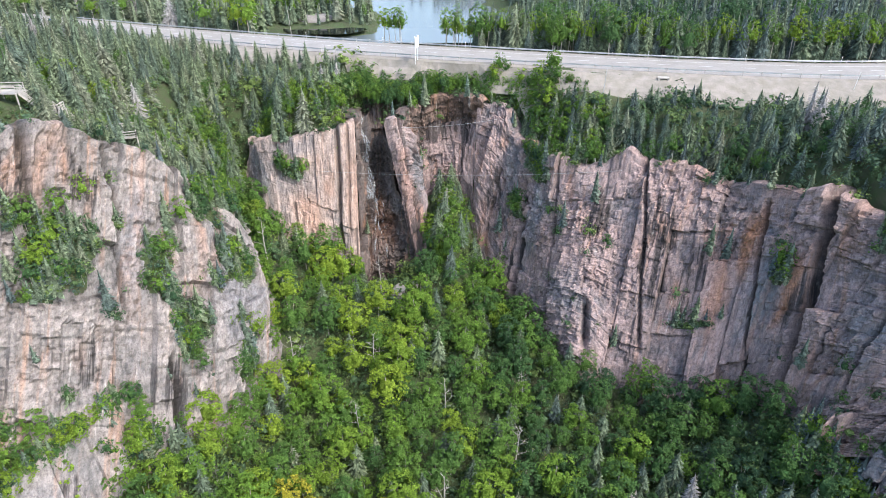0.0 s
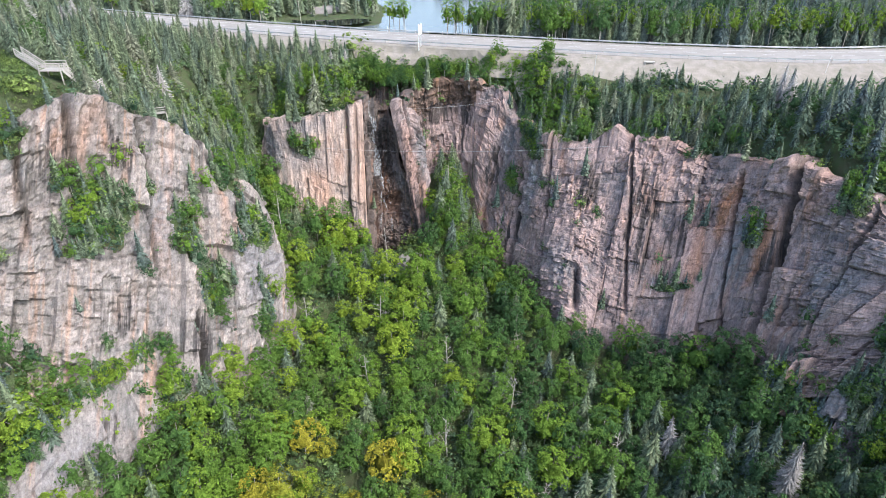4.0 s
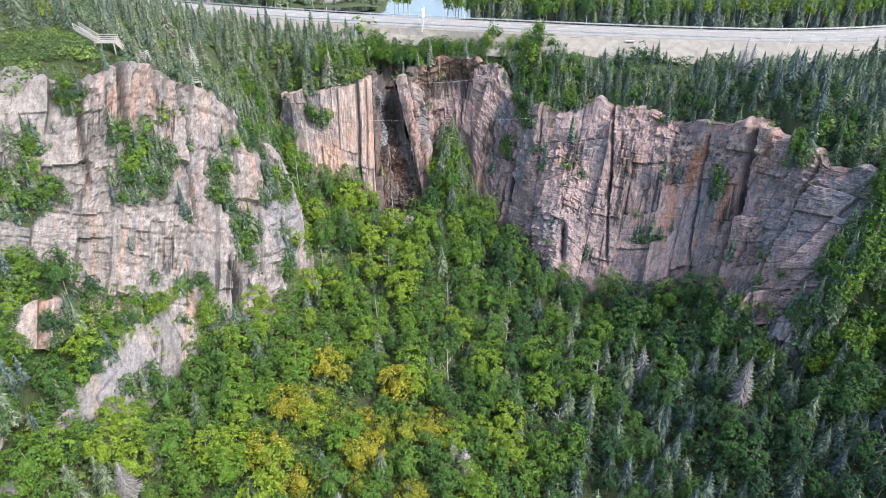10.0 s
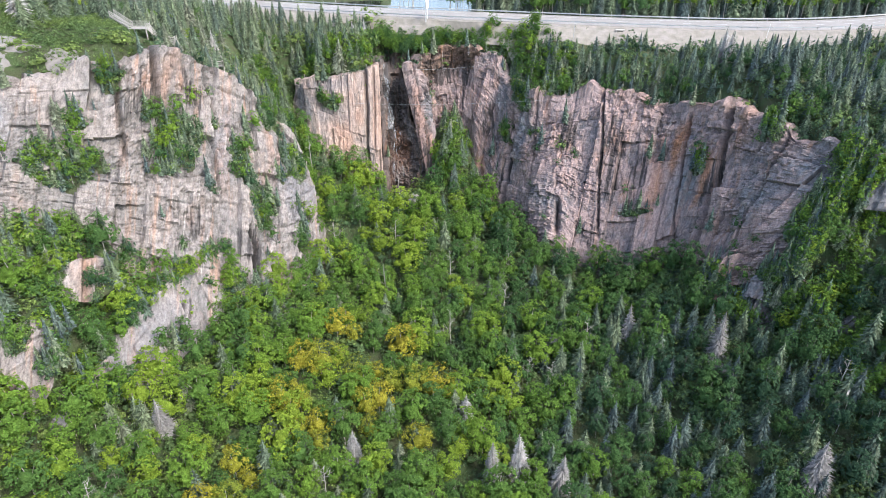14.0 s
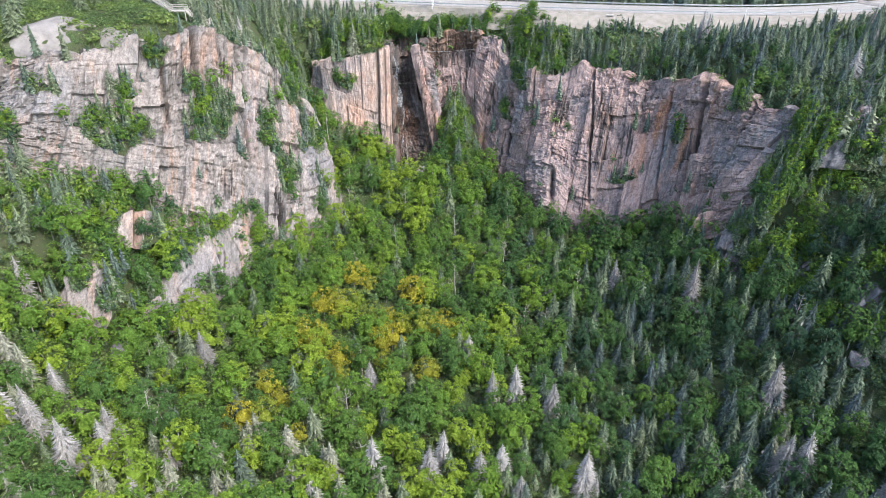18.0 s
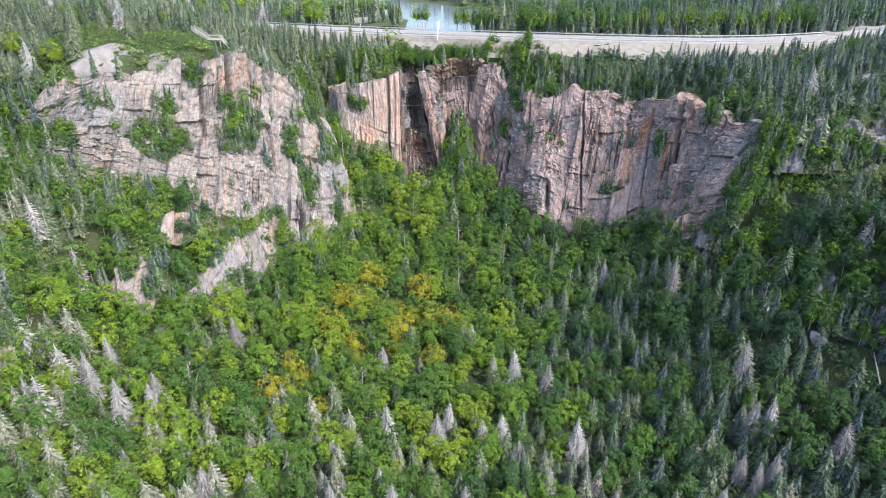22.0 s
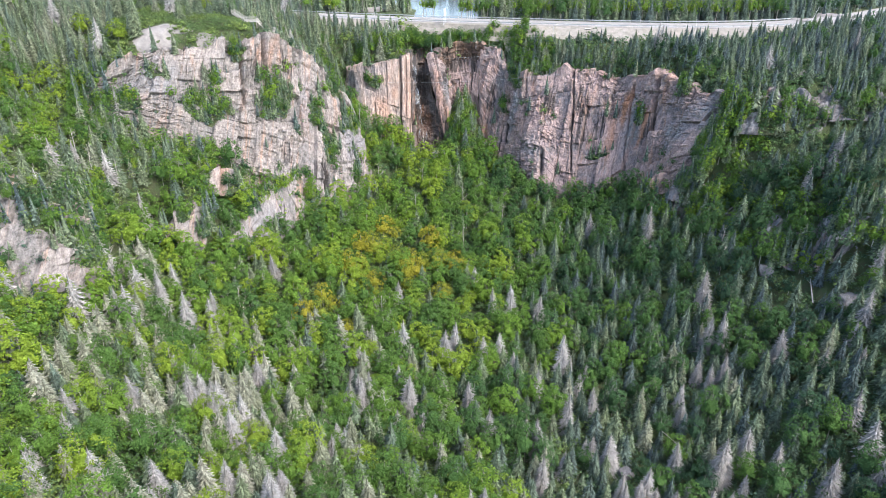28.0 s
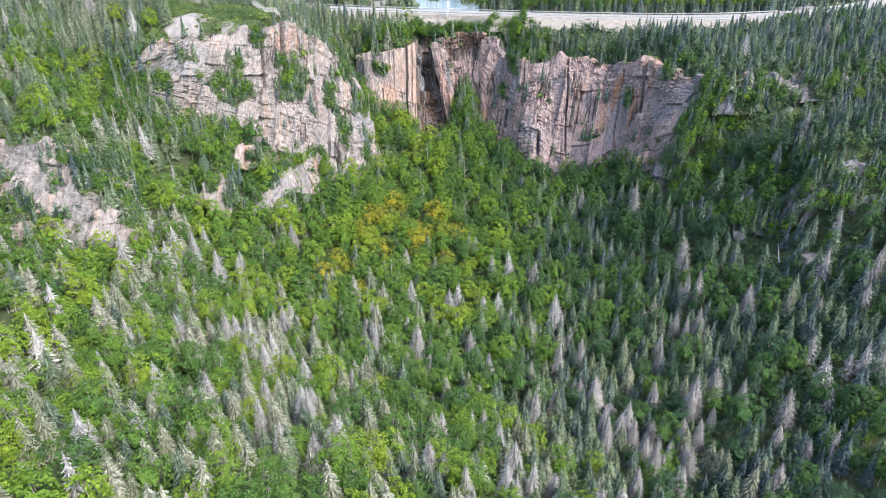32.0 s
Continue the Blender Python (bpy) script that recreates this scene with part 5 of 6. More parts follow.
# knee-high heath on top of the headland
hx, hy = np.meshgrid(np.arange(-112, -48, 1.1), np.arange(62, 108, 1.1), indexing="ij")
hx, hy = hx.ravel() + rng.random(hx.size) - 0.5, hy.ravel() + rng.random(hx.size) - 0.5
good = (np.hypot((hx + 80) / 31, (hy - 86) / 22) < 1) & ~on_face(hx, hy) & (np.minimum(np.hypot((hx + 86.0) / 5.6, (hy - 71.0) / 6.5), np.hypot((hx + 82.5) / 4.6, (hy - 78.0) / 2.8)) > 0.7 + 0.5 * vnoise(hx / 2, hy / 2, 4))
good &= np.min(np.hypot((hx[:, None] - walk_line[None, :, 0]) / 1.2, (hy[:, None] + 0.6 - walk_line[None, :, 1]) / 1.8), axis=1) > 1
hx, hy = hx[good], hy[good]
plant_all("heath", FAR["shrub"], np.column_stack([hx, hy, sample(LAND, hx, hy) - 0.1, 0.32 + 0.44 * rng.random(hx.size), rng.random(hx.size) * 6.28, 0.5 + 0.55 * vnoise(hx / 5, hy / 5, 8)]), BUSH, BARK, "bright knee-high heath shrubs on the headland", "shrubs")

# young growth that closes the clearings on the lower slopes
thick = np.random.default_rng(29)
young_growth = []
for cx, cy, reach, count in ((78, -34, 9, 46), (-63, -64, 7, 30), (88, 8, 7, 24), (-92, 44, 6, 18)):
    r, a = reach * np.sqrt(thick.random(count)), 6.28 * thick.random(count)
    x, y = cx + r * np.cos(a), cy + r * np.sin(a)
    young_growth.append(np.column_stack([x, y, sample(LAND, x, y) - 0.2, 0.4 + 0.4 * thick.random(count), 6.28 * thick.random(count), thick.random(count)]))
young_growth = np.vstack(young_growth)
plant_all("clearing_birches", FAR["birch"], young_growth[::2], LEAF, PALE_BARK, "young leafy birches closing the clearings on the slopes", "trees")
plant_all("clearing_spruces", FAR["spruce"], young_growth[1::2], SPRUCE, BARK, "young green spruces closing the clearings on the slopes", "trees")

# ---- the highway ----
def ribbon(offsets, heights, along=None):
    line, sd = (road_line, road_side) if along is None else (road_line[along], road_side[along])
    p = np.stack([np.column_stack([line + o * sd, np.broadcast_to(h, len(line))]) for o, h in zip(offsets, heights)], 1)
    return p.reshape(-1, 3), grid_faces(len(line), len(offsets))


v, q = ribbon((-6.6, -6.5, 0, 6.5, 6.6), (ROAD_Z - 0.6, ROAD_Z, ROAD_Z + 0.06, ROAD_Z, ROAD_Z - 0.6))
road = tagged(new("road", quads("road", v, q, [ASPHALT])), "sun-bleached pale grey two-lane asphalt highway", "road", kind="structure")
for off, wide in ((-3.8, 0.14), (3.8, 0.14)):
    v, q = ribbon((off - wide / 2, off + wide / 2), (ROAD_Z + 0.034, ROAD_Z + 0.034))
    tagged(new("trim", quads("trim", v, q, [PAINT])), "painted solid edge line on the road", "road marking", kind="structure")
short = np.clip((np.abs(road_line[:, 0] + 4) - 20) / 8, 0.36, 1)
offs = np.array([6.55, 8.0, 10.5, 14.0, 17.5])[None, :] * 1.0
offs = np.where(offs > 8, 8 + (offs - 8) * short[:, None], offs)
v = np.stack([np.stack([road_line[:, 0] + offs[:, k] * road_side[:, 0], road_line[:, 1] + offs[:, k] * road_side[:, 1]], 1) for k in range(5)], 1)
hz = sample(LAND, v[..., 0], v[..., 1])
hz = np.stack([np.full(len(hz), ROAD_Z - 0.1), np.full(len(hz), ROAD_Z - 0.3), hz[:, 2] + 0.4, hz[:, 3] + 0.3, hz[:, 4] - 0.3], 1)
hz = hz * short[:, None] + (ROAD_Z - np.array([0.1, 0.3, 0.9, 1.7, 2.8]))[None, :] * (1 - short[:, None])
v, q = np.concatenate([v, hz[..., None]], 2).reshape(-1, 3), grid_faces(len(road_line), 5)
v[:, 2] += 0.35 * fbm(v[:, 0] / 2.5, v[:, 1] / 2.5, 77)
tagged(new("embankment", quads("embankment", v, q, [GRAVEL])), "pale gravel bank below the highway with sparse dry weeds", "bank", kind="structure")
wd = rng.integers(0, len(road_line), 420)
wo = 7.6 + 7.0 * rng.random(420) ** 0.8
wxx, wyy = road_line[wd, 0] + wo * road_side[wd, 0] + rng.random(420) - 0.5, road_line[wd, 1] + wo * road_side[wd, 1]
fit = (wxx > 12) & (wxx < 125)
plant_all("bank_weeds", FAR["shrub"], np.column_stack([wxx, wyy, sample(LAND, wxx, wyy) + 0.1, 0.08 + 0.2 * rng.random(420) ** 2, rng.random(420) * 6.28, rng.random(420)])[fit], BUSH, BARK, "low weeds scattered over the gravel bank", "weeds")
v, q = ribbon((-8.6, -6.55), (ROAD_Z - 0.35, ROAD_Z - 0.1))
tagged(new("verge", quads("verge", v, q, [GRAVEL])), "narrow gravel verge behind the far guardrail", "verge", kind="structure")

# ---- water ----
wx, wy = np.meshgrid(np.linspace(-330, 160, 40), np.linspace(196, 640, 40), indexing="ij")
POND_AT = np.array([-37.5, 207.5, 50.3])
lake = tagged(new("water", quads("water", np.stack([wx, wy, np.full(wx.shape, 49.0)], -1).reshape(-1, 3), grid_faces(40, 40), [LAKE], smooth=True)), "pale blue-grey lake beyond the highway", "lake", kind="structure")

a = np.linspace(0, 2 * np.pi, 48, endpoint=False)
edge = np.stack([POND_AT[0] + 12.5 * np.cos(a) * (1 + 0.15 * np.sin(3 * a)), POND_AT[1] + 7.0 * np.sin(a) * (1 + 0.2 * np.cos(2 * a)), 0 * a + POND_AT[2]], 1)
ring = np.stack([edge, (edge - POND_AT) * (0.05, 0.05, 1) + POND_AT], 1).reshape(-1, 3)
tagged(new("water", quads("pond", ring, np.stack([np.arange(48) * 2, (np.arange(48) * 2 + 2) % 96, (np.arange(48) * 2 + 3) % 96, np.arange(48) * 2 + 1], 1), [POND])), "still dark pond beside the highway", "pond", kind="structure")

# ---- tall pale-stemmed birches along the far side of the highway ----
def tall_birch(k):
    tall = 10.0 + k * 0.5
    stems = [stem((0, 0, -0.5), (0.3, 0.1, tall * 0.55), 0.13, 0.08), stem((0.3, 0.1, tall * 0.55), (0.2, -0.2, tall * 0.93), 0.08, 0.02),
             stem((0.2, 0, tall * 0.4), (1.3, 0.5, tall * 0.72), 0.06, 0.02, 4), stem((0.2, 0, tall * 0.45), (-1.1, -0.5, tall * 0.78), 0.06, 0.02, 4)]
    return join(stems), leafy_crown(rng, tall, 1.7, 24, 420, 0.2, 0.34, 5, 3)


TALL = [tall_birch(k) for k in range(4)]
s_of = np.concatenate([[0], np.cumsum(np.hypot(*np.diff(road_line, axis=0).T))])


def by_road(distance, offset):
    """Place and heading on the road at so many metres along, off to the canyon's side."""
    x, y = np.interp(distance, s_of, road_line[:, 0]), np.interp(distance, s_of, road_line[:, 1])
    wx, wy = np.interp(distance, s_of, road_way[:, 0]), np.interp(distance, s_of, road_way[:, 1])
    return x + offset * wy, y - offset * wx, math.atan2(wy, wx)


s_zero = float(np.interp(0.0, road_line[:, 0], s_of))
masters = []
for n in range(84):
    shore = n < 9
    d = s_zero + ((-19 + 1.3 * n if n < 5 else -9 + 1.3 * n) if shore else -20 + 1.85 * n) + 1.5 * rng.random()
    x, y, _ = by_road(d, -9.2 - rng.random() if shore else -10.0 - 5.0 * rng.random())
    m = pose(x, y, float(sample(LAND, x, y)), 4 * (rng.random() - 0.5), 4 * (rng.random() - 0.5), 360 * rng.random()) @ Matrix.Scale(0.72 + 0.3 * rng.random(), 4)
    if n < len(TALL):
        masters.append(tree_master("roadside_birch", TALL[n], LEAF, PALE_BARK, "tall birch with bare white stems beside the highway", "tree", "birches along the highway"))
        made = masters[-1]
    else:
        made = copy_thing(masters[n % len(TALL)], pose(0, 0, 0))
    made.matrix_basis = m
    tone_here = 0.6 + 0.4 * rng.random()
    for child in made.children:
        child.color = (tone_here, 0, 0, 1)

# ---- bare white snags ----
SNAG_WOOD = plain_material("bleached_wood", (0.50, 0.47, 0.43), (0.38, 0.35, 0.32), 2.0, 0.9)
SNAGS = [(-28.4, 95), (-17, 87), (-13.5, 96), (-13.6, 117), (15.5, 92), (13, 80.5), (0.5, 71), (0.5, 88), (2.2, 80), (30, 67), (21.5, 59), (-36, 112), (1, 128),
         (17, 61), (-22, 31), (-15, 84), (-17, 18), (-55, 20), (-96, 38), (-92, 36), (-82, 18), (-17, -8), (-88, 40), (-84, 18), (46, 12), (60, 22), (68, 40)]
masters = []
for n, (x, y) in enumerate(SNAGS):
    m = pose(x, y, float(sample(LAND, x, y)), 8 * (rng.random() - 0.5), 8 * (rng.random() - 0.5), 360 * rng.random()) @ Matrix.Scale(0.75 + 0.45 * rng.random(), 4)
    if n < 4:
        base = new("snag")
        tall = 7.5 + 0.8 * n
        v, q = join([stem((0, 0, -0.8), (0.1, 0, tall * 0.5), 0.16, 0.10), stem((0.1, 0, tall * 0.5), (0, 0.2, tall), 0.10, 0.02)])
        new("trunk", quads("trunk", v, q, [SNAG_WOOD])).parent = base
        for _ in range(13):
            v, q = bare_limbs(rng, tall, 1, 2.8)
            new("limb", quads("limb", v, q, [SNAG_WOOD])).parent = base
        tagged(base, "bare bleached dead tree with broken branches", "dead tree", "snags in the gorge")
        masters.append(base)
        made = base
    else:
        made = copy_thing(masters[n % 4], pose(0, 0, 0))
    made.matrix_basis = m

# fallen logs on the wooded slopes
for n, (x, y, turn, size) in enumerate(((71, 41, 50, 5.5), (60, 20, 20, 4.5), (82, 20, 70, 5), (45, -8, 130, 5), (66, 8, 40, 4), (31, 66, 15, 4), (-56, 26, 100, 5), (-46, 70, 10, 4.5))):
    z = float(sample(LAND, x, y)) + 1.6
    bm = bmesh.new()
    c, s = math.cos(radians(turn)), math.sin(radians(turn))
    rod(bm, (-size * c, -size * s, -0.9), (size * c, size * s, 1.3), 0.17, 0.06, 7)
    rod(bm, (0.3 * size * c, 0.3 * size * s, 0.5), (0.3 * size * c - 0.9 * s, 0.3 * size * s + 0.9 * c, 1.4), 0.06, 0.02, 5)
    me = bpy.data.meshes.new("fallen_log")
    bm.to_mesh(me)
    bm.free()
    me.materials.append(SNAG_WOOD)
    ob = tagged(new("fallen_log", me), "bleached fallen tree trunk lying in the undergrowth", "log", "fallen logs")
    ob.location = (x, y, z)


# ---- boulders ----
def boulder(x, y, size, seed, material, label, group, lift=0.25):
    bm = bmesh.new()
    bmesh.ops.create_icosphere(bm, subdivisions=3, radius=1.0)
    for v in bm.verts:
        p = v.co * 1.3 + Vector((seed * 3.1, seed * 1.7, 0))
        k = 1 + 0.45 * noise.noise(p) + 0.15 * noise.noise(p * 3)
        v.co = Vector((max(-0.8, min(0.8, v.co.x * k)) * size[0], max(-0.75, min(0.75, v.co.y * k)) * size[1], max(-0.6, min(0.7, v.co.z * k)) * size[2]))
    me = bpy.data.meshes.new("boulder")
    bm.to_mesh(me)
    bm.free()
    me.materials.append(material)
    ob = tagged(new("boulder", me), label, "boulder", group)
    ob.location = (x, y, float(sample(LAND, x, y)) + lift * size[2])
    ob.rotation_euler = (0.3 * math.sin(seed), 0.3 * math.cos(seed * 2), seed * 1.3)


boulder(-9.8, 115.5, (2.3, 1.7, 2.2), 1, ROCK_PALE, "large pale grey boulder below the waterfall", "boulders in the stream", 0.5)
for n, (x, y, r) in enumerate(((-12.5, 117, 1.1), (-6.5, 118.5, 1.3), (-5.0, 117.0, 0.9), (-11.5, 113.0, 1.0), (-13.0, 114.5, 0.7), (-10.3, 111.3, 0.8), (-7.6, 113.5, 0.8), (-12.0, 120.0, 0.9), (-9.0, 119.8, 0.8), (-14, 118.6, 0.8))):
    boulder(x, y, (r, r * 0.8, r * 0.8), 3 + n, ROCK_PALE if n % 3 else ROCK_WET, "grey boulder beside the stream", "boulders in the stream", 0.4)
for n, (x, y, r) in enumerate(((24, 70, 2.6), (47, 13, 2.3), (33, -14, 1.8), (-66, 34, 2.4), (86, 12, 2.6), (95, 8, 2.4), (76, 30, 2.2), (54, 52, 2.0))):
    boulder(x, y, (r, r * 0.8, r * 1.0), 20 + n, ROCK_GREY, "weathered grey boulder among the trees", "boulders in the forest", 0.7)

# ---- the waterfall: thin strands over the wet rock ----
n_ = Nodes("falling_water")
fall = n_.noise(n_.mapped((3.0, 3.0, 0.35)), 1.3, 6, 0.65)
n_.link(n_.ramp(fall, (0.40, 0.0), (0.66, 0.6)), n_.bsdf.inputs["Alpha"])
FALLING = n_.done((0.62, 0.65, 0.68), 0.35, fall, 0.4, 0.1)
sheet = SHEETS["waterfall_chute"][:, :-3]
waterfall = tagged(new("waterfall"), "thin white waterfall running down dark wet rock", "waterfall")
for name, c0, c1, v0, v1, w0, w1, seed in (("upper_fall", 0.40, 0.45, 1.0, 0.50, 0.7, 1.8, 1), ("lower_strand", 0.46, 0.62, 0.56, 0.10, 0.35, 0.2, 2), ("side_strand", 0.53, 0.46, 0.58, 0.12, 0.35, 0.2, 3), ("thin_strand", 0.58, 0.58, 0.5, 0.30, 0.25, 0.18, 4)):
    k = 40
    f = np.linspace(0, 1, k)
    u = (c0 + (c1 - c0) * f + 0.02 * np.sin(f * 17 + seed)) * (sheet.shape[0] - 1)
    vv = (v0 + (v1 - v0) * f) * (sheet.shape[1] - 1)
    p = sheet[np.round(u).astype(int), np.round(vv).astype(int)]
    p = np.stack([np.convolve(np.pad(p[:, a], 3, "edge"), np.ones(7) / 7, "valid") for a in range(3)], 1) + np.array([0.1, -0.75, 0.25])
    wide = (w0 + (w1 - w0) * f + 0.25 * np.sin(f * 23 + seed))[:, None] * np.array([[1.0, 0.2, 0]])
    v = np.stack([p - wide * 0.5, p - wide * 0.17 + (0, -0.12, 0.04), p + wide * 0.17 + (0, -0.12, 0.04), p + wide * 0.5], 1).reshape(-1, 3)
    new(name, quads(name, v, grid_faces(k, 4), [FALLING], smooth=True)).parent = waterfall

# ---- two cables across the gorge ----
for a, b, sag in (((-9.0, 130.0, 45.3), (12.5, 135.0, 45.6), 0.5), ((-27.0, 125.0, 37.5), (34.0, 112.0, 43.0), 1.0)):
    curve = bpy.data.curves.new("cable", "CURVE")
    curve.dimensions, curve.bevel_depth, curve.bevel_resolution = "3D", 0.022, 1
    line = curve.splines.new("POLY")
    line.points.add(24)
    for k, pt in enumerate(line.points):
        f = k / 24
        p = Vector(a).lerp(Vector(b), f) - Vector((0, 0, 4 * sag * f * (1 - f)))
        pt.co = (*p, 1)
    curve.materials.append(STEEL)
    tagged(new("cable", curve), "thin steel cable strung across the gorge", "cable", "cables")

# ---- road furniture ----
first, last = s_zero - 120, s_zero + 135
for offset, label in ((6.15, "weathered steel guardrail on the canyon side of the highway"), (-6.15, "weathered steel guardrail on the far side of the highway")):
    rail = tagged(new("guardrail"), label, "guardrail", "guardrails of the highway")
    ds = np.arange(first, last, 2.0)
    rows = []
    for d in ds:
        x, y, h = by_road(d, offset)
        out = np.array([math.sin(h), -math.cos(h), 0.0]) * (1 if offset > 0 else -1)
        rows.append([np.array([x, y, ROAD_Z + z]) - out * o for z, o in ((0.45, 0.02), (0.51, 0.09), (0.57, 0.02), (0.63, 0.02), (0.69, 0.09), (0.76, 0.02))])
    new("rail", quads("rail", np.array(rows).reshape(-1, 3), grid_faces(len(ds), 6), [STEEL])).parent = rail
    bm = bmesh.new()
    box(bm, (0, 0, 0.2), (0.14, 0.18, 1.3))
    bmesh.ops.bevel(bm, geom=bm.edges[:], offset=0.01, segments=1, affect="EDGES")
    me = bpy.data.meshes.new("post")
    bm.to_mesh(me)
    bm.free()
    me.materials.append(TIMBER)
    for d in np.arange(first, last, 3.8):
        x, y, h = by_road(d, offset + (0.14 if offset > 0 else -0.14))
        post = new("post", me)
        post.parent = rail
        post.matrix_basis = pose(x, y, ROAD_Z + 0.05, 0, 0, math.degrees(h))

bm = bmesh.new()
box(bm, (0, 0, 0), (3.0, 0.14, 0.012))
dash = bpy.data.meshes.new("lane_dash")
bm.to_mesh(dash)
bm.free()
dash.materials.append(PAINT)
lane = tagged(new("trim"), "broken white lane line on the highway", "road marking", kind="structure")
for d in np.arange(first, last, 9.0):
    x, y, h = by_road(d, 0.0)
    ob = new("lane_dash", dash)
    ob.parent = lane
    ob.matrix_basis = pose(x, y, ROAD_Z + 0.068, 0, 0, math.degrees(h))


def steel_post(name, x, y, z, tall, lean, material, label, category, group=""):
    base = tagged(new(name), label, category, group)
    base.matrix_basis = pose(x, y, z, 0, lean, 0)
    bm = bmesh.new()
    rod(bm, (0, 0, -0.4), (0, 0, tall), 0.07, 0.05, 8)
    part("pole", bm, material, base)
    bm = bmesh.new()
    rod(bm, (0, 0, tall), (0, 0, tall + 0.25), 0.09, 0.07, 8)
    part("cap", bm, material, base)
    return base


steel_post("marker_pole", 33.5, 131.5, 51.5, 5.5, 2, STEEL, "thin grey steel pole on the gravel bank", "pole", "poles by the highway")
steel_post("marker_pole", 84, 129, 53, 4.0, 5, WHITE, "thin white pole on the gravel bank", "pole", "poles by the highway")
steel_post("marker_pole", 128, 136, 55, 6.5, 18, WHITE, "leaning white pole beside the road", "pole", "poles by the highway")
steel_post("marker_pole", -70, 169, 54.5, 7.5, 0, TIMBER, "grey wooden pole beside the road", "pole", "poles by the highway")
steel_post("marker_pole", -41, 178, 54.5, 6.5, -3, TIMBER, "grey wooden pole beside the road", "pole", "poles by the highway")
for d in range(-40, 110, 22):
    x, y, _ = by_road(s_zero + d, -7.2)
    steel_post("delineator", x, y, ROAD_Z - 0.2, 1.3, 0, WHITE, "small white delineator post behind the guardrail", "delineator", "delineators")

sign = tagged(new("road_sign"), "tall white road sign on two posts, seen edge-on", "sign")
for px in (-0.9, 0.9):
    bm = bmesh.new()
    box(bm, (0, px, 2.6), (0.20, 0.20, 6.2))
    bmesh.ops.bevel(bm, geom=bm.edges[:], offset=0.02, segments=1, affect="EDGES")
    part("post", bm, WHITE, sign)
bm = bmesh.new()
box(bm, (0.16, 0, 4.3), (0.06, 3.0, 2.4))
part("panel", bm, WHITE, sign, "white painted sign panel")
x, y, h = by_road(s_zero - 4.2, 8.2)
sign.matrix_basis = pose(x, y, ROAD_Z - 0.3, 0, 0, math.degrees(h))

BLUE = plain_material("blue_sign_paint", (0.03, 0.10, 0.30), (0.04, 0.12, 0.34), 1.0, 0.5)
blue = tagged(new("road_sign"), "small blue road sign on a steel post", "sign")
bm = bmesh.new()
rod(bm, (0, 0, -0.3), (0, 0, 3.0), 0.05, 0.05, 8)
part("post", bm, STEEL, blue)
bm = bmesh.new()
box(bm, (0, -0.08, 2.4), (1.4, 0.04, 1.6))
part("panel", bm, BLUE, blue, "plain blue sign panel")
x, y, _ = by_road(s_zero - 112, 7.6)
blue.matrix_basis = pose(x, y, ROAD_Z - 0.3, 0, 0, 20)

# culvert mouth in the bank
culvert = tagged(new("culvert"), "square timber-framed culvert mouth in the gravel bank", "culvert")
for name, centre, size, material in (("frame_side", (-0.95, 0, 0.6), (0.25, 1.0, 1.5), TIMBER), ("frame_side", (0.95, 0, 0.6), (0.25, 1.0, 1.5), TIMBER), ("lintel", (0, 0, 1.4), (2.3, 1.0, 0.25), TIMBER), ("opening", (0, 0.3, 0.55), (1.7, 0.3, 1.5), DARK)):
    bm = bmesh.new()
    box(bm, centre, size)
    part(name, bm, material, culvert)
culvert.matrix_basis = pose(46.8, 135.0, 53.2, 0, 0, -8)

# ---- wooden lookout and stairs on the headland ----
def beam(bm, a, b, w, h):
    a, b = Vector(a), Vector(b)
    turn = (b - a).to_track_quat("X", "Z").to_matrix().to_4x4()
    box(bm, (a + b) / 2, ((b - a).length, w, h), turn)


def railing(base, line, tall=1.1):
    """Posts, top and middle rails along a line of deck edge points."""
    for a, b in zip(line[:-1], line[1:]):
        a, b = Vector(a), Vector(b)
        for z, w in ((tall, 0.14), (tall * 0.62, 0.09), (tall * 0.28, 0.09)):
            bm = bmesh.new()
            beam(bm, a + Vector((0, 0, z)), b + Vector((0, 0, z)), w, 0.09)
            part("rail", bm, TIMBER, base)
        n = max(1, int((b - a).length / 1.8))
        for k in range(n + 1):
            p = a.lerp(b, k / n)
            bm = bmesh.new()
            box(bm, p + Vector((0, 0, tall / 2)), (0.1, 0.1, tall))
            part("post", bm, TIMBER, base)


def deck(base, corners, z, boards=14):
    """Boards laid side by side over a four-cornered deck."""
    c = [Vector((x, y, z)) for x, y in corners]
    for k in range(boards):
        f, g = k / boards, (k + 0.9) / boards
        bm = bmesh.new()
        lower = [bm.verts.new(p - Vector((0, 0, 0.08))) for p in (c[0].lerp(c[3], f), c[1].lerp(c[2], f), c[1].lerp(c[2], g), c[0].lerp(c[3], g))]
        upper = [bm.verts.new(v.co + Vector((0, 0, 0.08))) for v in lower]
        bm.faces.new(upper)
        bm.faces.new(lower[::-1])
        for i in range(4):
            bm.faces.new((lower[i], lower[(i + 1) % 4], upper[(i + 1) % 4], upper[i]))
        part("board", bm, TIMBER, base)
    for p in c:
        ground_z = float(sample(LAND, p.x, p.y)) - 0.6
        bm = bmesh.new()
        box(bm, (p.x, p.y, (p.z + ground_z) / 2), (0.16, 0.16, max(0.4, p.z - ground_z)))
        part("leg", bm, TIMBER, base)


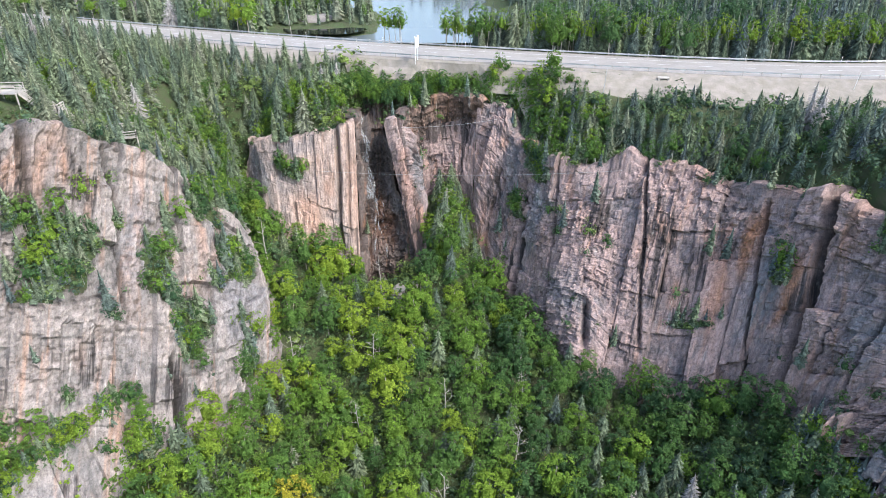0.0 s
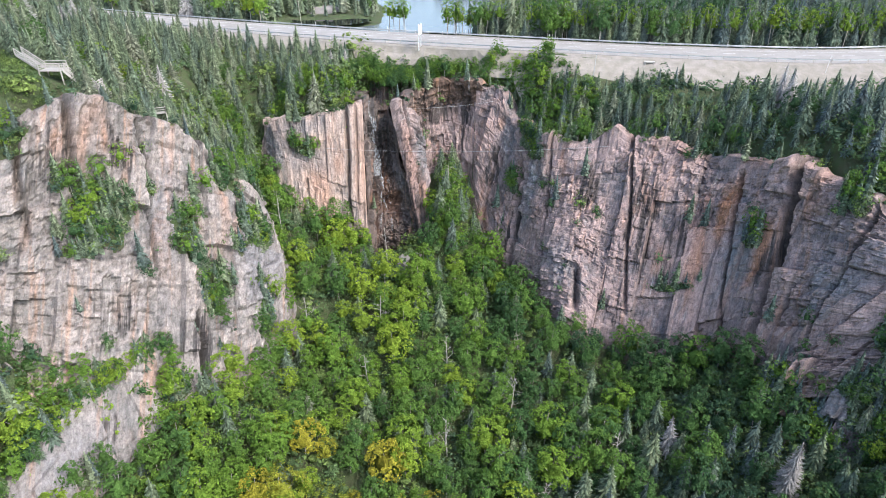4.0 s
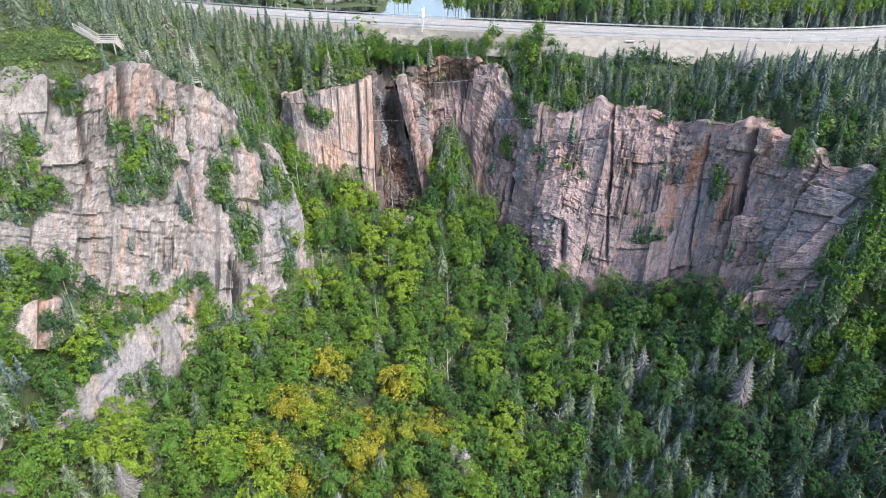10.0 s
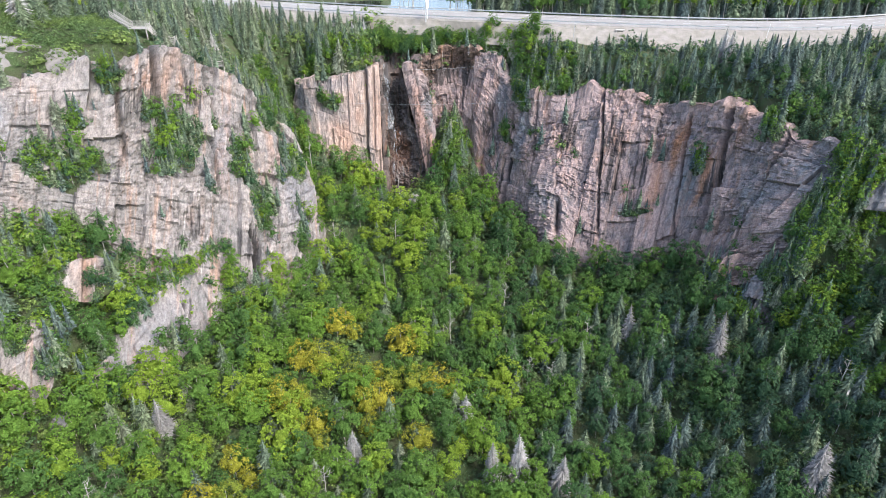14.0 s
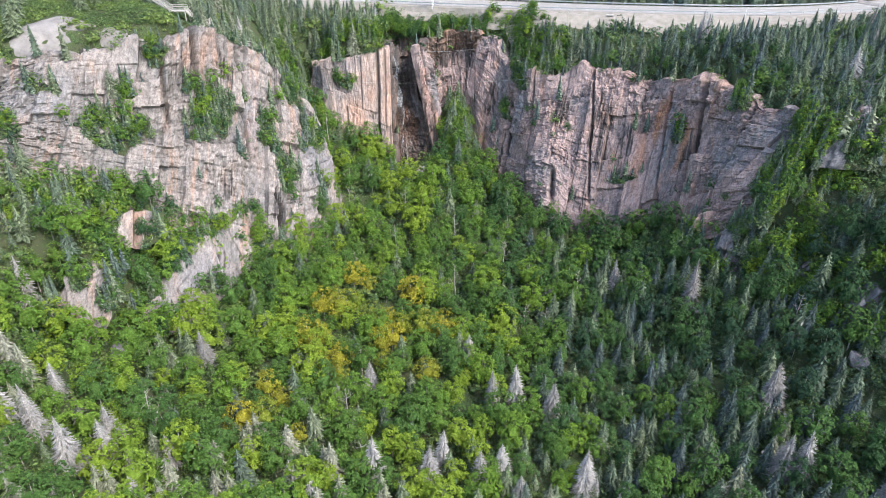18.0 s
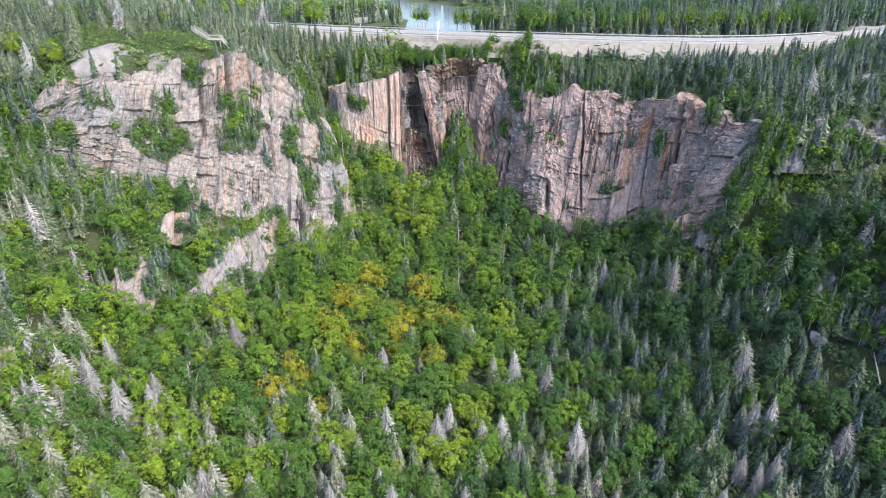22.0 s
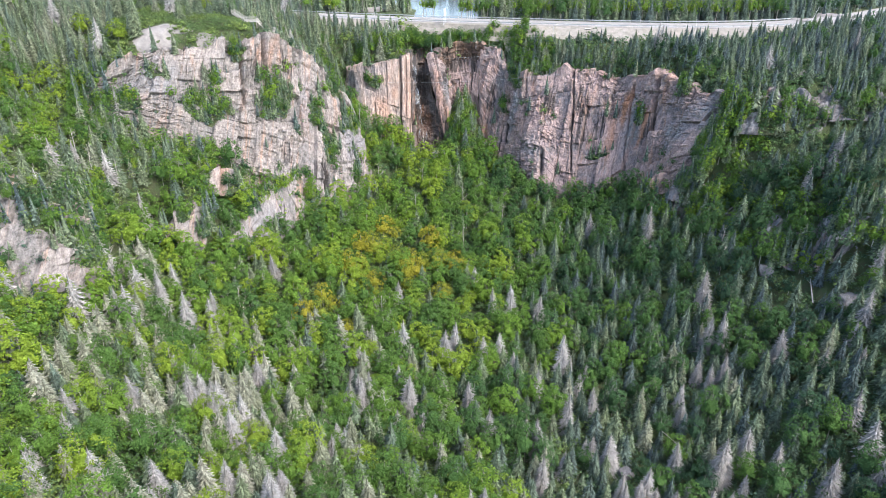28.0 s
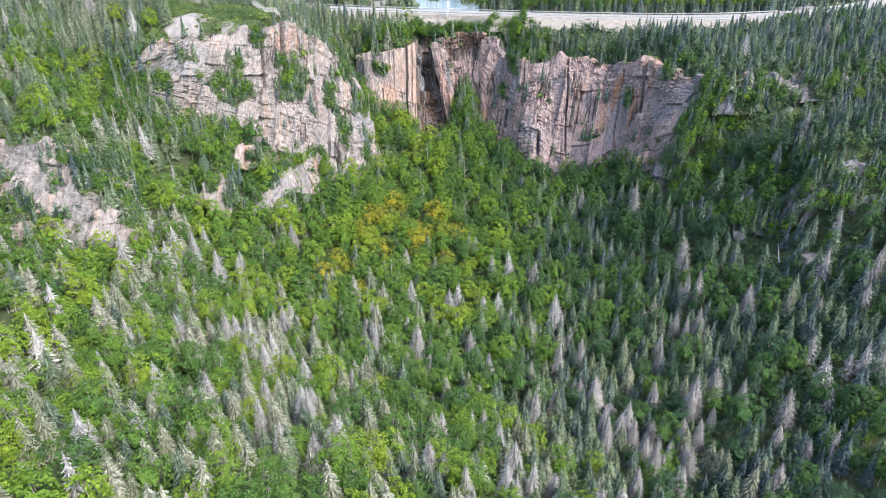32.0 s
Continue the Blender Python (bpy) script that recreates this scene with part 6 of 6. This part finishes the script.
def flight(base, a, b, wide=1.4):
    """A stair of treads on two stringers."""
    a, b = Vector(a), Vector(b)
    way = Vector((b.x - a.x, b.y - a.y, 0)).normalized()
    out = Vector((-way.y, way.x, 0)) * wide / 2
    for sgn in (-1, 1):
        bm = bmesh.new()
        beam(bm, a + out * sgn, b + out * sgn, 0.08, 0.28)
        part("stringer", bm, TIMBER, base)
        railing(base, [a + out * sgn, b + out * sgn], 1.05)
    n = max(3, int(abs(b.z - a.z) / 0.19))
    for k in range(n):
        p = a.lerp(b, (k + 0.5) / n)
        bm = bmesh.new()
        box(bm, (0, 0, 0), (0.30, wide, 0.05), Matrix.Rotation(math.atan2(way.y, way.x), 4, "Z"))
        bmesh.ops.translate(bm, vec=p + Vector((0, 0, 0.1)), verts=bm.verts)
        part("tread", bm, TIMBER, base)


lookout = tagged(new("lookout_platform"), "grey weathered wooden lookout platform on stilts at the cliff top", "platform")
deck(lookout, ((-55.5, 99.8), (-51.2, 101.5), (-53.0, 106.2), (-57.4, 104.4)), 53.4, 18)
railing(lookout, [(-55.5, 99.8, 53.4), (-51.2, 101.5, 53.4), (-53.0, 106.2, 53.4), (-57.4, 104.4, 53.4)])
stairs = tagged(new("boardwalk_stairs"), "pale weathered wooden stairs and landings over the headland", "stairs")
flight(stairs, (-56.2, 101.0, 53.5), (-58.8, 97.0, 58.0))
flight(stairs, (-58.8, 97.0, 58.0), (-59.3, 95.6, 60.2))
deck(stairs, ((-60.6, 93.6), (-58.2, 93.6), (-58.2, 95.8), (-60.6, 95.8)), 60.2, 8)
railing(stairs, [(-58.2, 95.6, 60.2), (-58.2, 93.6, 60.2), (-60.6, 93.6, 60.2)])
flight(stairs, (-60.6, 94.4, 60.2), (-63.0, 93.6, 63.2))
deck(stairs, ((-66.6, 92.6), (-63.0, 92.6), (-63.0, 95.0), (-66.6, 95.0)), 63.3, 10)
railing(stairs, [(-63.0, 92.7, 63.3), (-66.6, 92.7, 63.3)])
railing(stairs, [(-63.0, 94.9, 63.3), (-66.6, 94.9, 63.3)])
flight(stairs, (-66.6, 93.8, 63.3), (-70.5, 95.0, 65.5))
